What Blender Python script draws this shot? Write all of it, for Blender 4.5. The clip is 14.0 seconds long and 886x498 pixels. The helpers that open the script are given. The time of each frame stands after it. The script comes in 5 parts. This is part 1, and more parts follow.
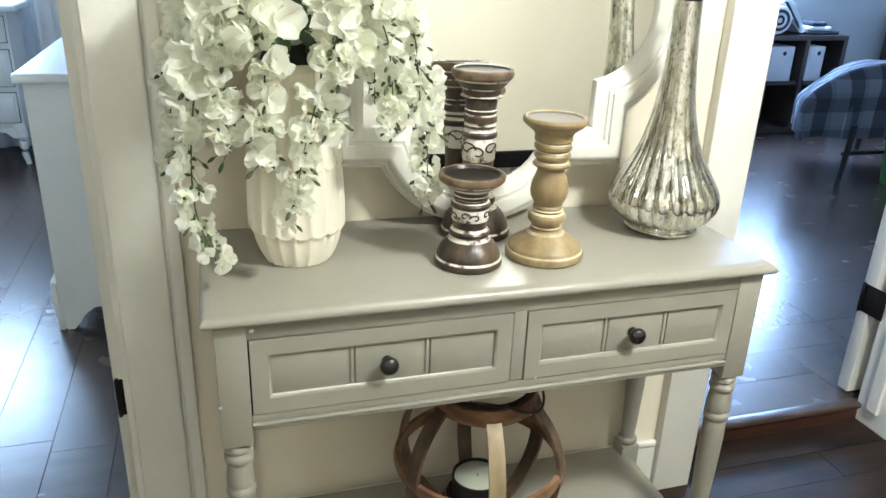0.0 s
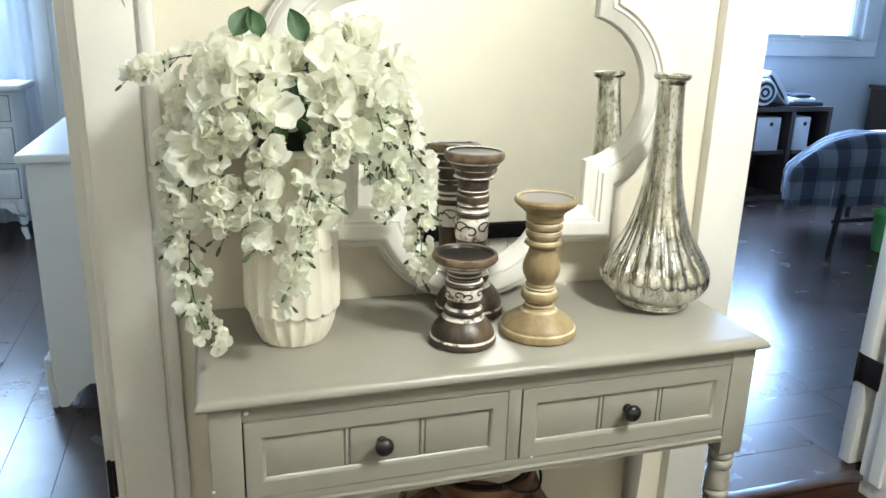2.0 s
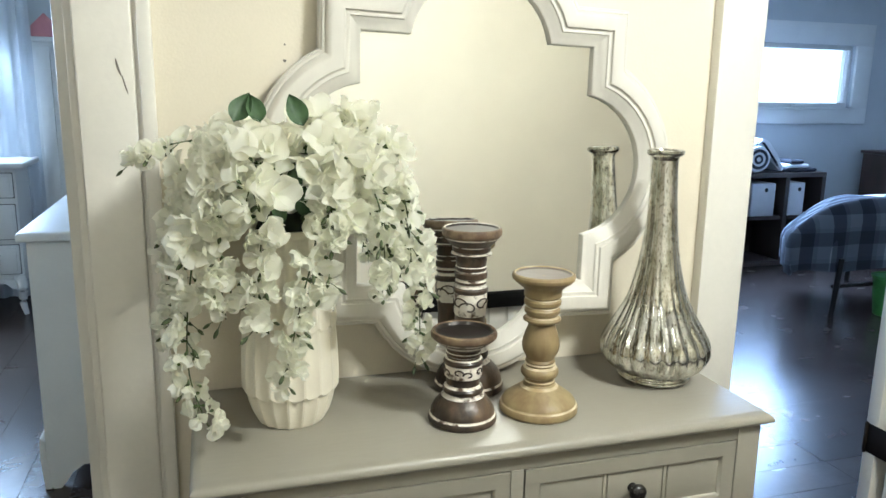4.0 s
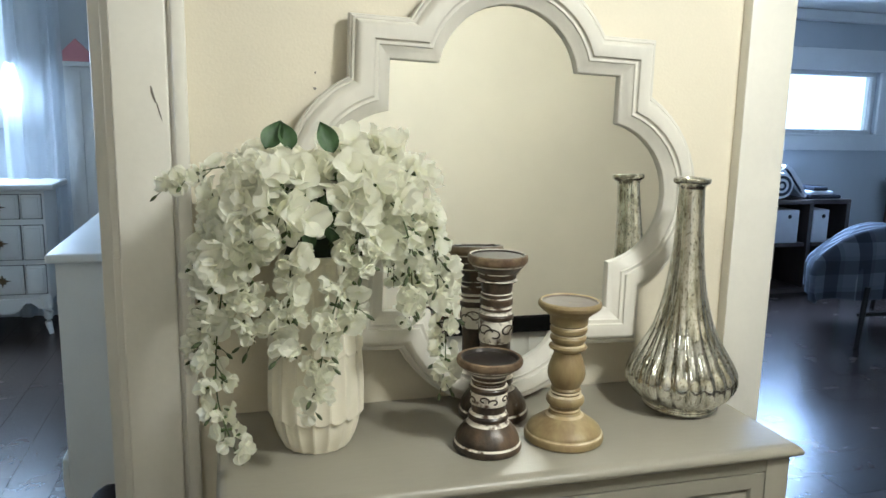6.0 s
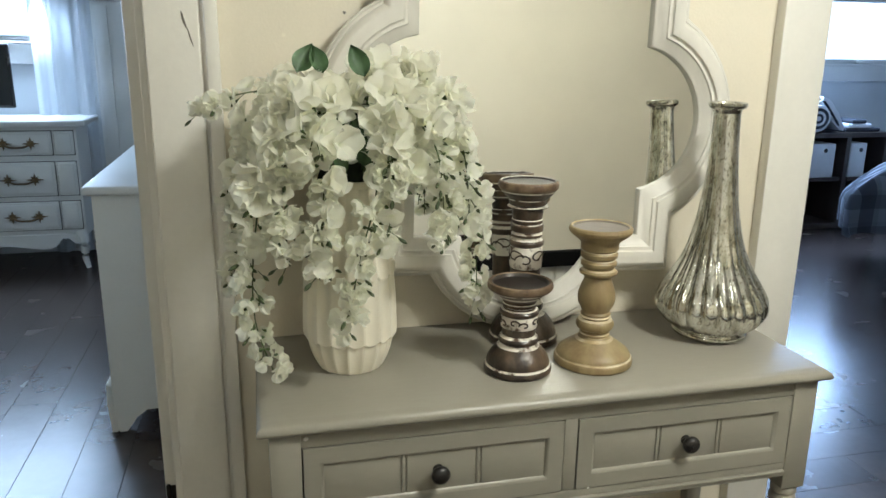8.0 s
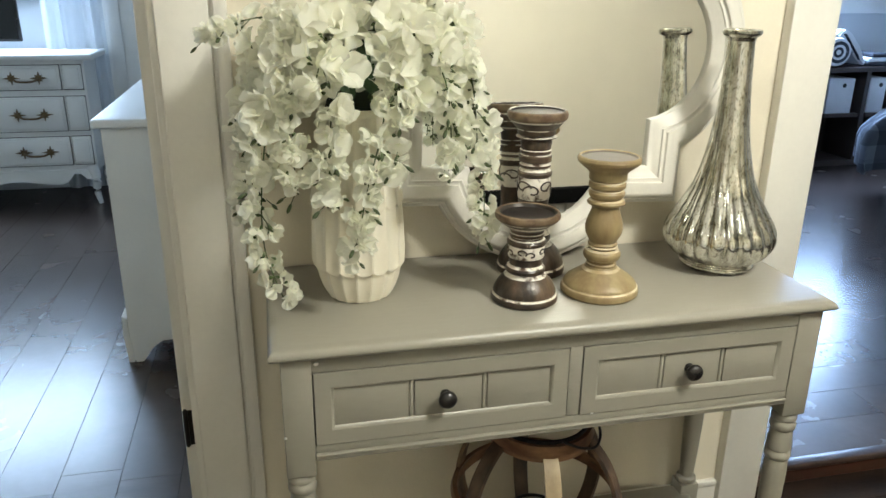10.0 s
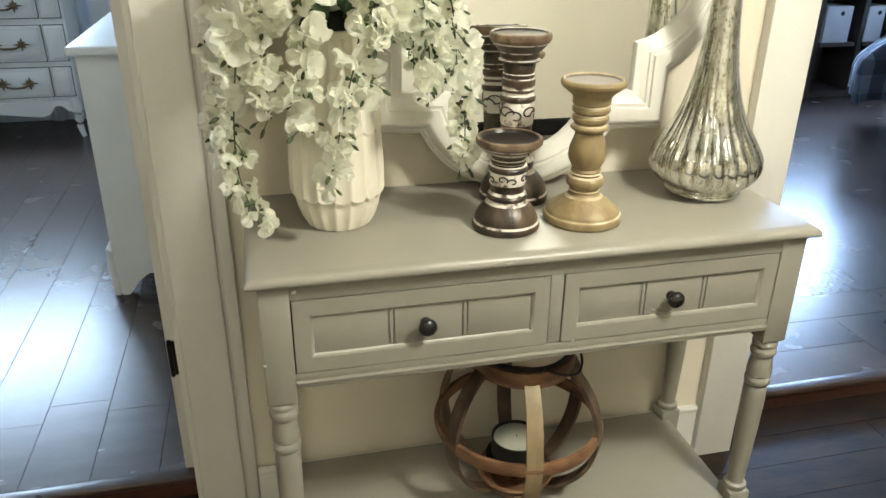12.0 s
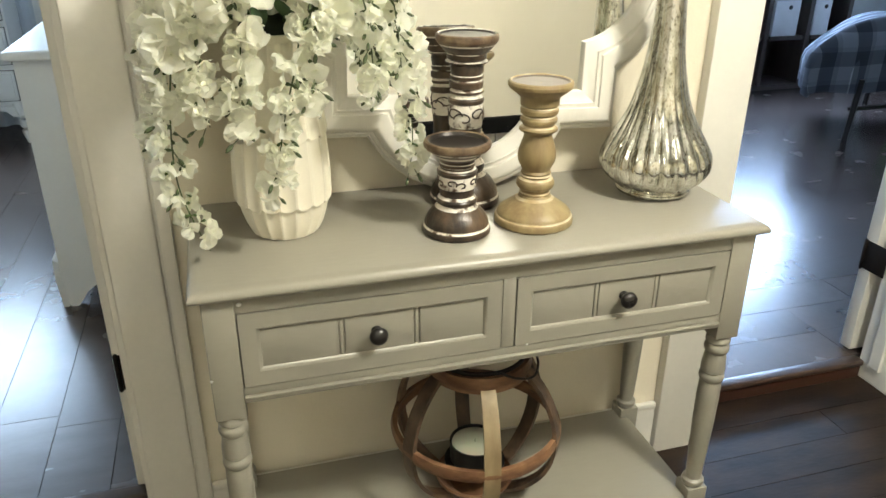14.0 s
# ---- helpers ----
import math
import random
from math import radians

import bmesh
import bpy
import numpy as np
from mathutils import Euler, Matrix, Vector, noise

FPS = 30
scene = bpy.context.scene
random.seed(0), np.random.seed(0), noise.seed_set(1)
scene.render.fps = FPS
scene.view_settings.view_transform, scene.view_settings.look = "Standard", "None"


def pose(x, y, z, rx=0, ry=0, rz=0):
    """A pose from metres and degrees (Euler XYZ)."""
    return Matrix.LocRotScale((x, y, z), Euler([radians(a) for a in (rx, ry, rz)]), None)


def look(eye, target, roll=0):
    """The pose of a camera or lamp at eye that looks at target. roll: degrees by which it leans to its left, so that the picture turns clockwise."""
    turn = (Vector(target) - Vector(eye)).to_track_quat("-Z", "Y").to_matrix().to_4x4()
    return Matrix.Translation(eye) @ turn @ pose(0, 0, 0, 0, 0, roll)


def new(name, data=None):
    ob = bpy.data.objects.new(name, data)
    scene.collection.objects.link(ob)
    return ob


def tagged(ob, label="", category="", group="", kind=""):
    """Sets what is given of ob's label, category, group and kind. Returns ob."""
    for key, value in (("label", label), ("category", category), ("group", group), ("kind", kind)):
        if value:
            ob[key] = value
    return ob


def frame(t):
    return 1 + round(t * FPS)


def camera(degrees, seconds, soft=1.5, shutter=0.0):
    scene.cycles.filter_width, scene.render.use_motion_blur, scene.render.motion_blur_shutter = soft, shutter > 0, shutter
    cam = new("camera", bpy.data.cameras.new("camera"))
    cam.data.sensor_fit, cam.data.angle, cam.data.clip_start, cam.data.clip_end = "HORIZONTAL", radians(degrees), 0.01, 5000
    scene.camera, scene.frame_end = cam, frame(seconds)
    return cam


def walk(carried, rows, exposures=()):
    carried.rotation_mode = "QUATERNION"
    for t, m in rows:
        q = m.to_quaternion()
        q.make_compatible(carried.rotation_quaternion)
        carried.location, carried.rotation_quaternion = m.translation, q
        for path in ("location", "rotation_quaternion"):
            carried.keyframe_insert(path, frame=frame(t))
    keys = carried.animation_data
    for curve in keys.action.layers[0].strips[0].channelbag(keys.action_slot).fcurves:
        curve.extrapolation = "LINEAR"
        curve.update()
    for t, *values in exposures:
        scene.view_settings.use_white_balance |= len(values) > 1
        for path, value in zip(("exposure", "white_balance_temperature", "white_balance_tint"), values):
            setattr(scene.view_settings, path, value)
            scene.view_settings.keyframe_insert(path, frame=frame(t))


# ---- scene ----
cam = camera(60.8, 14.0)
PATH = [
    (0, (0.044, -1.021, 1.312), (0.597, 0.749, 0.563), 2.2),
    (0.5, (0.042, -1.026, 1.318), (0.604, 0.759, 0.614), 2.1),
    (1, (0.041, -1.029, 1.325), (0.605, 0.773, 0.663), 2.1),
    (1.5, (0.043, -1.031, 1.331), (0.611, 0.783, 0.71), 2.2),
    (2, (0.045, -1.032, 1.337), (0.618, 0.794, 0.756), 1.7),
    (2.5, (0.047, -1.032, 1.342), (0.62, 0.806, 0.798), 1.4),
    (3, (0.049, -1.031, 1.346), (0.625, 0.818, 0.848), 1.2),
    (5.5, (0.045, -1.03, 1.364), (0.623, 0.854, 1.019), 1.0),
    (6, (0.034, -1.031, 1.362), (0.571, 0.863, 1.011), 1.2),
    (6.5, (0.032, -1.032, 1.356), (0.543, 0.863, 0.972), 1.1),
    (7, (0.03, -1.036, 1.351), (0.506, 0.86, 0.929), 1.0),
    (7.5, (0.028, -1.038, 1.348), (0.491, 0.851, 0.881), 0.9),
    (8, (0.024, -1.041, 1.341), (0.486, 0.836, 0.831), 0.7),
    (10.5, (0.031, -1.053, 1.324), (0.448, 0.771, 0.617), 0.6),
    (11, (0.036, -1.053, 1.318), (0.458, 0.752, 0.567), 0.4),
    (11.5, (0.043, -1.049, 1.313), (0.467, 0.739, 0.524), 0.5),
    (12, (0.053, -1.044, 1.308), (0.481, 0.727, 0.485), 0.6),
    (12.5, (0.061, -1.037, 1.305), (0.496, 0.715, 0.446), 0.6),
    (13, (0.068, -1.032, 1.305), (0.53, 0.707, 0.432), 0.5),
    (13.5, (0.077, -1.03, 1.308), (0.579, 0.703, 0.446), 0.5),
    (14, (0.082, -1.025, 1.313), (0.601, 0.719, 0.483), 0.4),
]
walk(cam, [(t, look(eye, target, roll)) for t, eye, target, roll in PATH],
     exposures=[(0, 0.56, 5960, 10), (1.5, 0.46, 5980, 10), (3, 0.18, 6020, 10), (5.5, -0.17, 6110, 10), (6.5, -0.38, 6160, 10), (8, -0.34, 6290, 10), (10.5, 0.10, 6520, 10), (12.5, 0.28, 6720, 10), (14, 0.34, 6800, 10)])

# ---- world and light ----
world = bpy.data.worlds.new("world")
scene.world = world
world.use_nodes = True
wn = world.node_tree
sky = wn.nodes.new("ShaderNodeTexSky")
sky.sky_type, sky.sun_disc = "NISHITA", False
sky.sun_elevation, sky.sun_rotation = radians(40), radians(150)
wn.links.new(sky.outputs[0], wn.nodes["Background"].inputs[0])
wn.nodes["Background"].inputs[1].default_value = 0.1


def lamp(name, kind, energy, colour, m, size=0.1, size_y=None):
    data = bpy.data.lights.new(name, kind)
    data.energy, data.color = energy, colour
    if kind == "AREA":
        data.shape, data.size, data.size_y = "RECTANGLE", size, size_y or size
    else:
        data.shadow_soft_size = size
    ob = new(name, data)
    ob.matrix_world = m
    return ob


lamp("hall_light", "POINT", 136, (0.96, 0.97, 0.87), pose(1.18, -0.97, 2.32), 0.15)
# weak unseen fill, added to lift the left casing and soften the flowers' shadow
lamp("hall_fill_west", "POINT", 15, (0.96, 0.97, 0.87), pose(-0.75, -1.35, 2.28), 0.12)
lamp("bedroom_daylight", "AREA", 130, (0.41, 0.62, 1.0), look((3.92, 4.0, 1.52), (3.3, 2.0, 0.9)), 1.3, 0.45)
lamp("dresser_room_daylight", "AREA", 76, (0.53, 0.73, 1.0), look((-1.70, 3.9, 1.60), (-1.3, 1.5, 0.4)), 1.1, 0.6)

# ---- materials ----


def material(name, colour, rough=0.5, metal=0.0, vary=0.12, scale=6.0, grain=60.0, bump=0.05, stretch=(1, 1, 1), second=None, spread=(0.35, 0.65), random=0.0, rough_vary=0.08, **more):
    """Procedural surface: two scales of noise mix the colour and its shade, a fine noise gives relief."""
    m = bpy.data.materials.new(name)
    m.use_nodes = True
    n, link = m.node_tree.nodes, m.node_tree.links.new
    b = n["Principled BSDF"]
    co = n.new("ShaderNodeTexCoord")
    mp = n.new("ShaderNodeMapping")
    mp.inputs["Scale"].default_value = stretch
    link(co.outputs["Object"], mp.inputs[0])
    a, f = n.new("ShaderNodeTexNoise"), n.new("ShaderNodeTexNoise")
    a.inputs["Scale"].default_value, f.inputs["Scale"].default_value = scale, grain
    a.inputs["Detail"].default_value, f.inputs["Detail"].default_value = 5, 3
    link(mp.outputs[0], a.inputs[0]), link(mp.outputs[0], f.inputs[0])
    ramp = n.new("ShaderNodeValToRGB")
    ramp.color_ramp.elements[0].position, ramp.color_ramp.elements[1].position = spread
    dark = second or tuple(c * (1 - vary) for c in colour)
    ramp.color_ramp.elements[0].color, ramp.color_ramp.elements[1].color = (*dark, 1), (*colour, 1)
    link(a.outputs[0], ramp.inputs[0])
    mix = n.new("ShaderNodeMix")
    mix.data_type, mix.blend_type = "RGBA", "MULTIPLY"
    mix.inputs[0].default_value = 1.0
    fr = n.new("ShaderNodeMapRange")
    fr.inputs["To Min"].default_value, fr.inputs["To Max"].default_value = 1 - vary * 0.7, 1 + vary * 0.4
    link(f.outputs[0], fr.inputs[0])
    link(ramp.outputs[0], mix.inputs[6]), link(fr.outputs[0], mix.inputs[7])
    out = mix.outputs[2]
    if random:
        info = n.new("ShaderNodeObjectInfo")
        shift = n.new("ShaderNodeVectorMath")
        shift.operation = "SCALE"
        shift.inputs[0].default_value = (37, 53, 11)
        link(info.outputs["Random"], shift.inputs["Scale"]), link(shift.outputs[0], mp.inputs["Location"])
        rr = n.new("ShaderNodeMapRange")
        rr.inputs["To Min"].default_value, rr.inputs["To Max"].default_value = 1 - random, 1 + random
        link(info.outputs["Random"], rr.inputs[0])
        mx = n.new("ShaderNodeMix")
        mx.data_type, mx.blend_type = "RGBA", "MULTIPLY"
        mx.inputs[0].default_value = 1.0
        link(out, mx.inputs[6]), link(rr.outputs[0], mx.inputs[7])
        out = mx.outputs[2]
    link(out, b.inputs["Base Color"])
    ro = n.new("ShaderNodeMapRange")
    ro.inputs["To Min"].default_value, ro.inputs["To Max"].default_value = max(0.02, rough - rough_vary), min(1, rough + rough_vary)
    link(a.outputs[0], ro.inputs[0])
    link(ro.outputs[0], b.inputs["Roughness"])
    b.inputs["Metallic"].default_value = metal
    if bump:
        bp = n.new("ShaderNodeBump")
        bp.inputs["Strength"].default_value, bp.inputs["Distance"].default_value = bump, 0.004
        link(f.outputs[0], bp.inputs["Height"])
        link(bp.outputs[0], b.inputs["Normal"])
    for key, value in more.items():
        b.inputs[key.replace("_", " ")].default_value = value
    return m


WALL = material("cream_wall_paint", (0.78, 0.715, 0.58), 0.6, vary=0.06, scale=2.5, grain=220, bump=0.12)
TRIM = material("off_white_trim_paint", (0.79, 0.765, 0.70), 0.4, vary=0.06, scale=4, grain=90, bump=0.08)
CEIL = material("white_ceiling_paint", (0.82, 0.8, 0.75), 0.8, vary=0.05, scale=3, grain=150, bump=0.1)
GREYWALL = material("pale_grey_wall_paint", (0.55, 0.58, 0.6), 0.6, vary=0.06, scale=3, grain=200, bump=0.1)
TAUPE = material("taupe_furniture_paint", (0.300, 0.280, 0.232), 0.36, vary=0.07, scale=5, grain=120, bump=0.05, stretch=(0.3, 1, 1))
# near-black colour that stands in for the shade in drawer gaps
GAP_SHADE = material("gap_shade", (0.05, 0.045, 0.04), 0.8, vary=0.2)
BLACK = material("black_knob_enamel", (0.018, 0.016, 0.015), 0.28, vary=0.3, bump=0.02)
MIRRORWHITE = material("whitewashed_frame", (0.72, 0.69, 0.62), 0.5, vary=0.1, scale=9, grain=60, bump=0.15, stretch=(1, 1, 0.35))
CERAMIC = material("cream_ceramic_glaze", (0.82, 0.765, 0.63), 0.35, vary=0.05, scale=12, grain=200, bump=0.06)
BROWNWOOD = material("dark_stained_turned_wood", (0.165, 0.108, 0.066), 0.36, second=(0.024, 0.016, 0.012), scale=26, grain=110, bump=0.3, stretch=(1, 1, 0.6), vary=0.35, spread=(0.40, 0.78))
WHITEWASH = material("worn_white_wash", (0.76, 0.71, 0.63), 0.5, second=(0.10, 0.06, 0.04), scale=55, grain=120, bump=0.2, spread=(0.36, 0.47), vary=0.2)
RIMWOOD = material("rubbed_brown_rim", (0.215, 0.15, 0.092), 0.42, second=(0.09, 0.052, 0.03), scale=45, grain=120, bump=0.3, vary=0.25)
TANWOOD = material("honey_turned_wood", (0.335, 0.258, 0.128), 0.45, second=(0.24, 0.165, 0.08), scale=32, grain=120, bump=0.2, stretch=(1, 1, 0.3), vary=0.22)
DARKCUP = material("dark_metal_cup", (0.05, 0.042, 0.038), 0.3, metal=0.5, vary=0.3, bump=0.03)
HALLWOOD = material("dark_brown_floorboard", (0.034, 0.020, 0.013), 0.48, second=(0.010, 0.007, 0.006), scale=7, grain=40, bump=0.12, stretch=(1, 3, 1), vary=0.25, random=0.2, Specular_IOR_Level=0.22)
PLANK = material("slate_plank_tile", (0.072, 0.051, 0.043), 0.27, second=(0.042, 0.030, 0.026), scale=5, grain=45, bump=0, stretch=(1, 1, 1), vary=0.22, spread=(0.25, 0.75), random=0.14, rough_vary=0.012, Specular_IOR_Level=0.38)
GROUT = material("dark_grout", (0.085, 0.072, 0.066), 0.4, vary=0.2)
HINGE = material("dark_bronze_hinge", (0.03, 0.024, 0.02), 0.4, metal=0.7, vary=0.3)
WHITEPAINT = material("white_furniture_paint", (0.80, 0.80, 0.78), 0.4, vary=0.05, scale=5, grain=90, bump=0.06)
RED = material("red_brown_threshold_wood", (0.10, 0.04, 0.025), 0.35, second=(0.04, 0.018, 0.012), scale=8, grain=60, stretch=(0.3, 3, 3), vary=0.2)


def mirror_glass():
    m = bpy.data.materials.new("silvered_mirror_glass")
    m.use_nodes = True
    b = m.node_tree.nodes["Principled BSDF"]
    b.inputs["Base Color"].default_value, b.inputs["Metallic"].default_value, b.inputs["Roughness"].default_value = (0.91, 0.92, 0.90, 1), 1, 0.01
    return m


MIRROR = mirror_glass()

# ---- building helpers ----
ORIGIN = {}


def thing(name, at, label, category, group="", kind=""):
    ob = new(name)
    ob.empty_display_size = 0.05
    ob.location = at
    ORIGIN[ob.name] = Vector(at)
    return tagged(ob, label, category, group, kind)


def solid(name, bm, mat, smooth=None):
    me = bpy.data.meshes.new(name)
    bmesh.ops.recalc_face_normals(bm, faces=bm.faces)
    bm.to_mesh(me)
    bm.free()
    for m in mat if isinstance(mat, (list, tuple)) else [mat]:
        me.materials.append(m)
    if smooth is not None:
        me.shade_smooth()
        me.set_sharp_from_angle(angle=radians(smooth))
    return me


def part(name, bm, mat, parent, label="", smooth=40):
    """One mesh object under a thing or a part; bm is in the world's coordinates."""
    origin = ORIGIN[parent.name]
    bmesh.ops.translate(bm, verts=bm.verts, vec=-origin)
    ob = new(name, solid(name, bm, mat, smooth))
    ob.parent = parent
    ORIGIN[ob.name] = origin
    return tagged(ob, label)


def structure(name, bm, mat, label="", category="", smooth=None):
    ob = new(name, solid(name, bm, mat, smooth))
    ORIGIN[ob.name] = Vector((0, 0, 0))
    return tagged(ob, label, category, kind="structure")


def single(name, bm, mat, at, label, category, group="", smooth=40):
    """A thing that is one mesh; bm is in the world's coordinates."""
    bmesh.ops.translate(bm, verts=bm.verts, vec=-Vector(at))
    ob = new(name, solid(name, bm, mat, smooth))
    ob.location = at
    ORIGIN[ob.name] = Vector(at)
    return tagged(ob, label, category, group)


def box(x0, x1, y0, y1, z0, z1, bevel=0.0, segments=2, into=None):
    bm = bmesh.new()
    bmesh.ops.create_cube(bm, size=1)
    for v in bm.verts:
        v.co = Vector(((x0 + x1) / 2 + v.co.x * (x1 - x0), (y0 + y1) / 2 + v.co.y * (y1 - y0), (z0 + z1) / 2 + v.co.z * (z1 - z0)))
    if bevel:
        bmesh.ops.bevel(bm, geom=bm.edges[:], offset=bevel, segments=segments, profile=0.5, affect="EDGES")
    return join(into, bm) if into else bm


def join(into, bm):
    me = bpy.data.meshes.new("tmp")
    bm.to_mesh(me)
    bm.free()
    into.from_mesh(me)
    bpy.data.meshes.remove(me)
    return into


def lathe(profile, centre, segments=48, flute=None, closed=True):
    """Turn a profile of (radius, height) round the upright axis at centre. flute(angle, k) scales a ring's radius."""
    bm = bmesh.new()
    rings = []
    for k, (r, z) in enumerate(profile):
        ring = []
        for s in range(segments):
            a = 2 * math.pi * s / segments
            rr = r * (flute(a, z) if flute else 1)
            ring.append(bm.verts.new((centre[0] + rr * math.cos(a), centre[1] + rr * math.sin(a), centre[2] + z)))
        rings.append(ring)
    for a, b in zip(rings, rings[1:]):
        for s in range(segments):
            bm.faces.new((a[s], a[(s + 1) % segments], b[(s + 1) % segments], b[s]))
    if closed:
        bm.faces.new(rings[0][::-1])
        bm.faces.new(rings[-1])
    return bm


def smooth_profile(points, steps=6):
    """A rounder profile through the given points (Catmull-Rom)."""
    out = []
    p = [points[0]] + list(points) + [points[-1]]
    for a, b, c, d in zip(p, p[1:], p[2:], p[3:]):
        for s in range(steps):
            t = s / steps
            out.append(tuple(0.5 * (2 * b[i] + (c[i] - a[i]) * t + (2 * a[i] - 5 * b[i] + 4 * c[i] - d[i]) * t * t + (3 * b[i] - a[i] - 3 * c[i] + d[i]) * t ** 3) for i in range(2)))
    return out + [points[-1]]


def outline_prism(points, y0, y1):
    """A flat shape of (x, z) points, as thick as y0 to y1."""
    bm = bmesh.new()
    a = [bm.verts.new((x, y0, z)) for x, z in points]
    b = [bm.verts.new((x, y1, z)) for x, z in points]
    n = len(points)
    bm.faces.new(a), bm.faces.new(b[::-1])
    for i in range(n):
        bm.faces.new((a[i], b[i], b[(i + 1) % n], a[(i + 1) % n]))
    return bm


# ---- structure ----
ROOM = 0.058  # the side rooms lie one low step above the hall
WY, WB = 0.37, 0.50  # front and back of the wall behind the table
bm = box(-0.148, 1.175, WY, WB, 0, 2.45)
box(-3.2, -0.93, WY, WB, 0, 2.45, into=bm)
box(1.89, 6.4, WY, WB, 0, 2.45, into=bm)
box(-0.93, -0.148, WY, WB, 2.06, 2.45, into=bm)
box(1.175, 1.89, WY, WB, 2.06, 2.45, into=bm)
structure("wall_north", bm, WALL, "cream painted wall between two doorways", "wall")
structure("wall_south", box(-3.2, 6.4, -2.62, -2.5, 0, 2.45), WALL, "cream painted wall of the hall", "wall")
structure("wall_west", box(-3.32, -3.2, -2.62, 4.3, 0, 2.45), WALL, "cream painted end wall", "wall")
structure("wall_east", box(6.4, 6.52, -2.62, 4.3, 0, 2.45), GREYWALL, "pale grey end wall", "wall")
structure("partition_wall", box(0.66, 0.80, WB, 4.1, 0, 2.45), GREYWALL, "pale grey wall between the side rooms", "wall")
# back walls, with the window openings
bm = box(0.66, 3.2, 4.1, 4.24, 0, 2.45)
box(5.17, 6.4, 4.1, 4.24, 0, 2.45, into=bm)
box(3.2, 5.17, 4.1, 4.24, 0, 1.27, into=bm)
box(3.2, 5.17, 4.1, 4.24, 1.77, 2.45, into=bm)
structure("wall_bedroom_back", bm, GREYWALL, "pale grey bedroom wall with a window", "wall")
bm = box(-3.2, -2.4, 4.1, 4.24, 0, 2.45)
box(-1.2, 0.66, 4.1, 4.24, 0, 2.45, into=bm)
box(-2.4, -1.2, 4.1, 4.24, 0, 1.36, into=bm)
box(-2.4, -1.2, 4.1, 4.24, 2.1, 2.45, into=bm)
structure("wall_dresser_room_back", bm, GREYWALL, "pale blue-grey wall with a window", "wall")
structure("ceiling_hall", box(-3.2, 6.4, -2.5, 0.37, 2.40, 2.46), CEIL, "white hall ceiling", "ceiling")
structure("ceiling_bedroom", box(0.80, 6.4, 0.50, 4.1, 2.22, 2.28), CEIL, "white bedroom ceiling", "ceiling")
structure("ceiling_dresser_room", box(-3.2, 0.66, 0.50, 4.1, 2.38, 2.44), CEIL, "white ceiling", "ceiling")
floor_hall = structure("floor_hall", box(-3.2, 6.4, -2.5, 0.497, -0.05, -0.004), GROUT, "dark brown wood floor", "floor")
floor_left = structure("floor_dresser_room", box(-3.2, 0.66, 0.50, 4.1, -0.05, ROOM - 0.004), GROUT, "dark slate-coloured plank tile floor", "floor")
floor_right = structure("floor_bedroom", box(0.80, 6.4, 0.50, 4.1, -0.05, ROOM - 0.004), GROUT, "dark slate-coloured plank tile floor", "floor")


# ---- console table ----
TOP = 0.80
table = thing("console_table", (0.5, 0.18, 0), "taupe painted console table with two drawers and a low shelf", "console table")


def table_top():
    """The top with its moulded edge: a rounded nose over a hollow."""
    bm = bmesh.new()
    loops = []
    for inset, z in ((0.010, TOP - 0.022), (0.003, TOP - 0.021), (0.0, TOP - 0.0175), (0.0, TOP - 0.013), (0.003, TOP - 0.008), (0.009, TOP - 0.0035), (0.014, TOP - 0.001), (0.018, TOP)):
        x0, x1, y0, y1 = inset, 1.0 - inset, inset, 0.365
        loops.append([bm.verts.new(c) for c in ((x0, y0, z), (x1, y0, z), (x1, y1, z), (x0, y1, z))])
    for a, b in zip(loops, loops[1:]):
        for i in range(4):
            bm.faces.new((a[i], a[(i + 1) % 4], b[(i + 1) % 4], b[i]))
    bm.faces.new(loops[0][::-1]), bm.faces.new(loops[-1])
    return bm


part("tabletop", table_top(), TAUPE, table, smooth=50)
SHELF = 0.166


def leg(x, y):
    b = box(x - 0.024, x + 0.024, y - 0.024, y + 0.024, 0.56, TOP - 0.022, 0.002)
    turned = [(0.012, 0.56), (0.021, 0.556), (0.0235, 0.551), (0.0235, 0.545), (0.019, 0.541), (0.023, 0.537), (0.0245, 0.530), (0.023, 0.523), (0.0195, 0.519), (0.0205, 0.515), (0.0235, 0.490), (0.0235, 0.478), (0.0195, 0.474), (0.0240, 0.469), (0.0248, 0.463), (0.0235, 0.457), (0.0195, 0.453), (0.0215, 0.449),
              (0.0225, 0.42), (0.0215, 0.35), (0.0185, 0.26), (0.0165, 0.215), (0.0170, 0.208), (0.0225, 0.204), (0.0235, 0.198), (0.0215, 0.192), (0.0185, 0.190)]
    t = lathe(turned[::-1], (x, y, 0), 24)
    join(b, t)
    box(x - 0.023, x + 0.023, y - 0.023, y + 0.023, 0.128, 0.19, 0.002, into=b)
    f = lathe([(0.010, 0), (0.015, 0.004), (0.018, 0.03), (0.0215, 0.06), (0.0225, 0.09), (0.018, 0.105), (0.023, 0.115), (0.020, 0.128)], (x, y, 0), 24)
    return join(b, f)


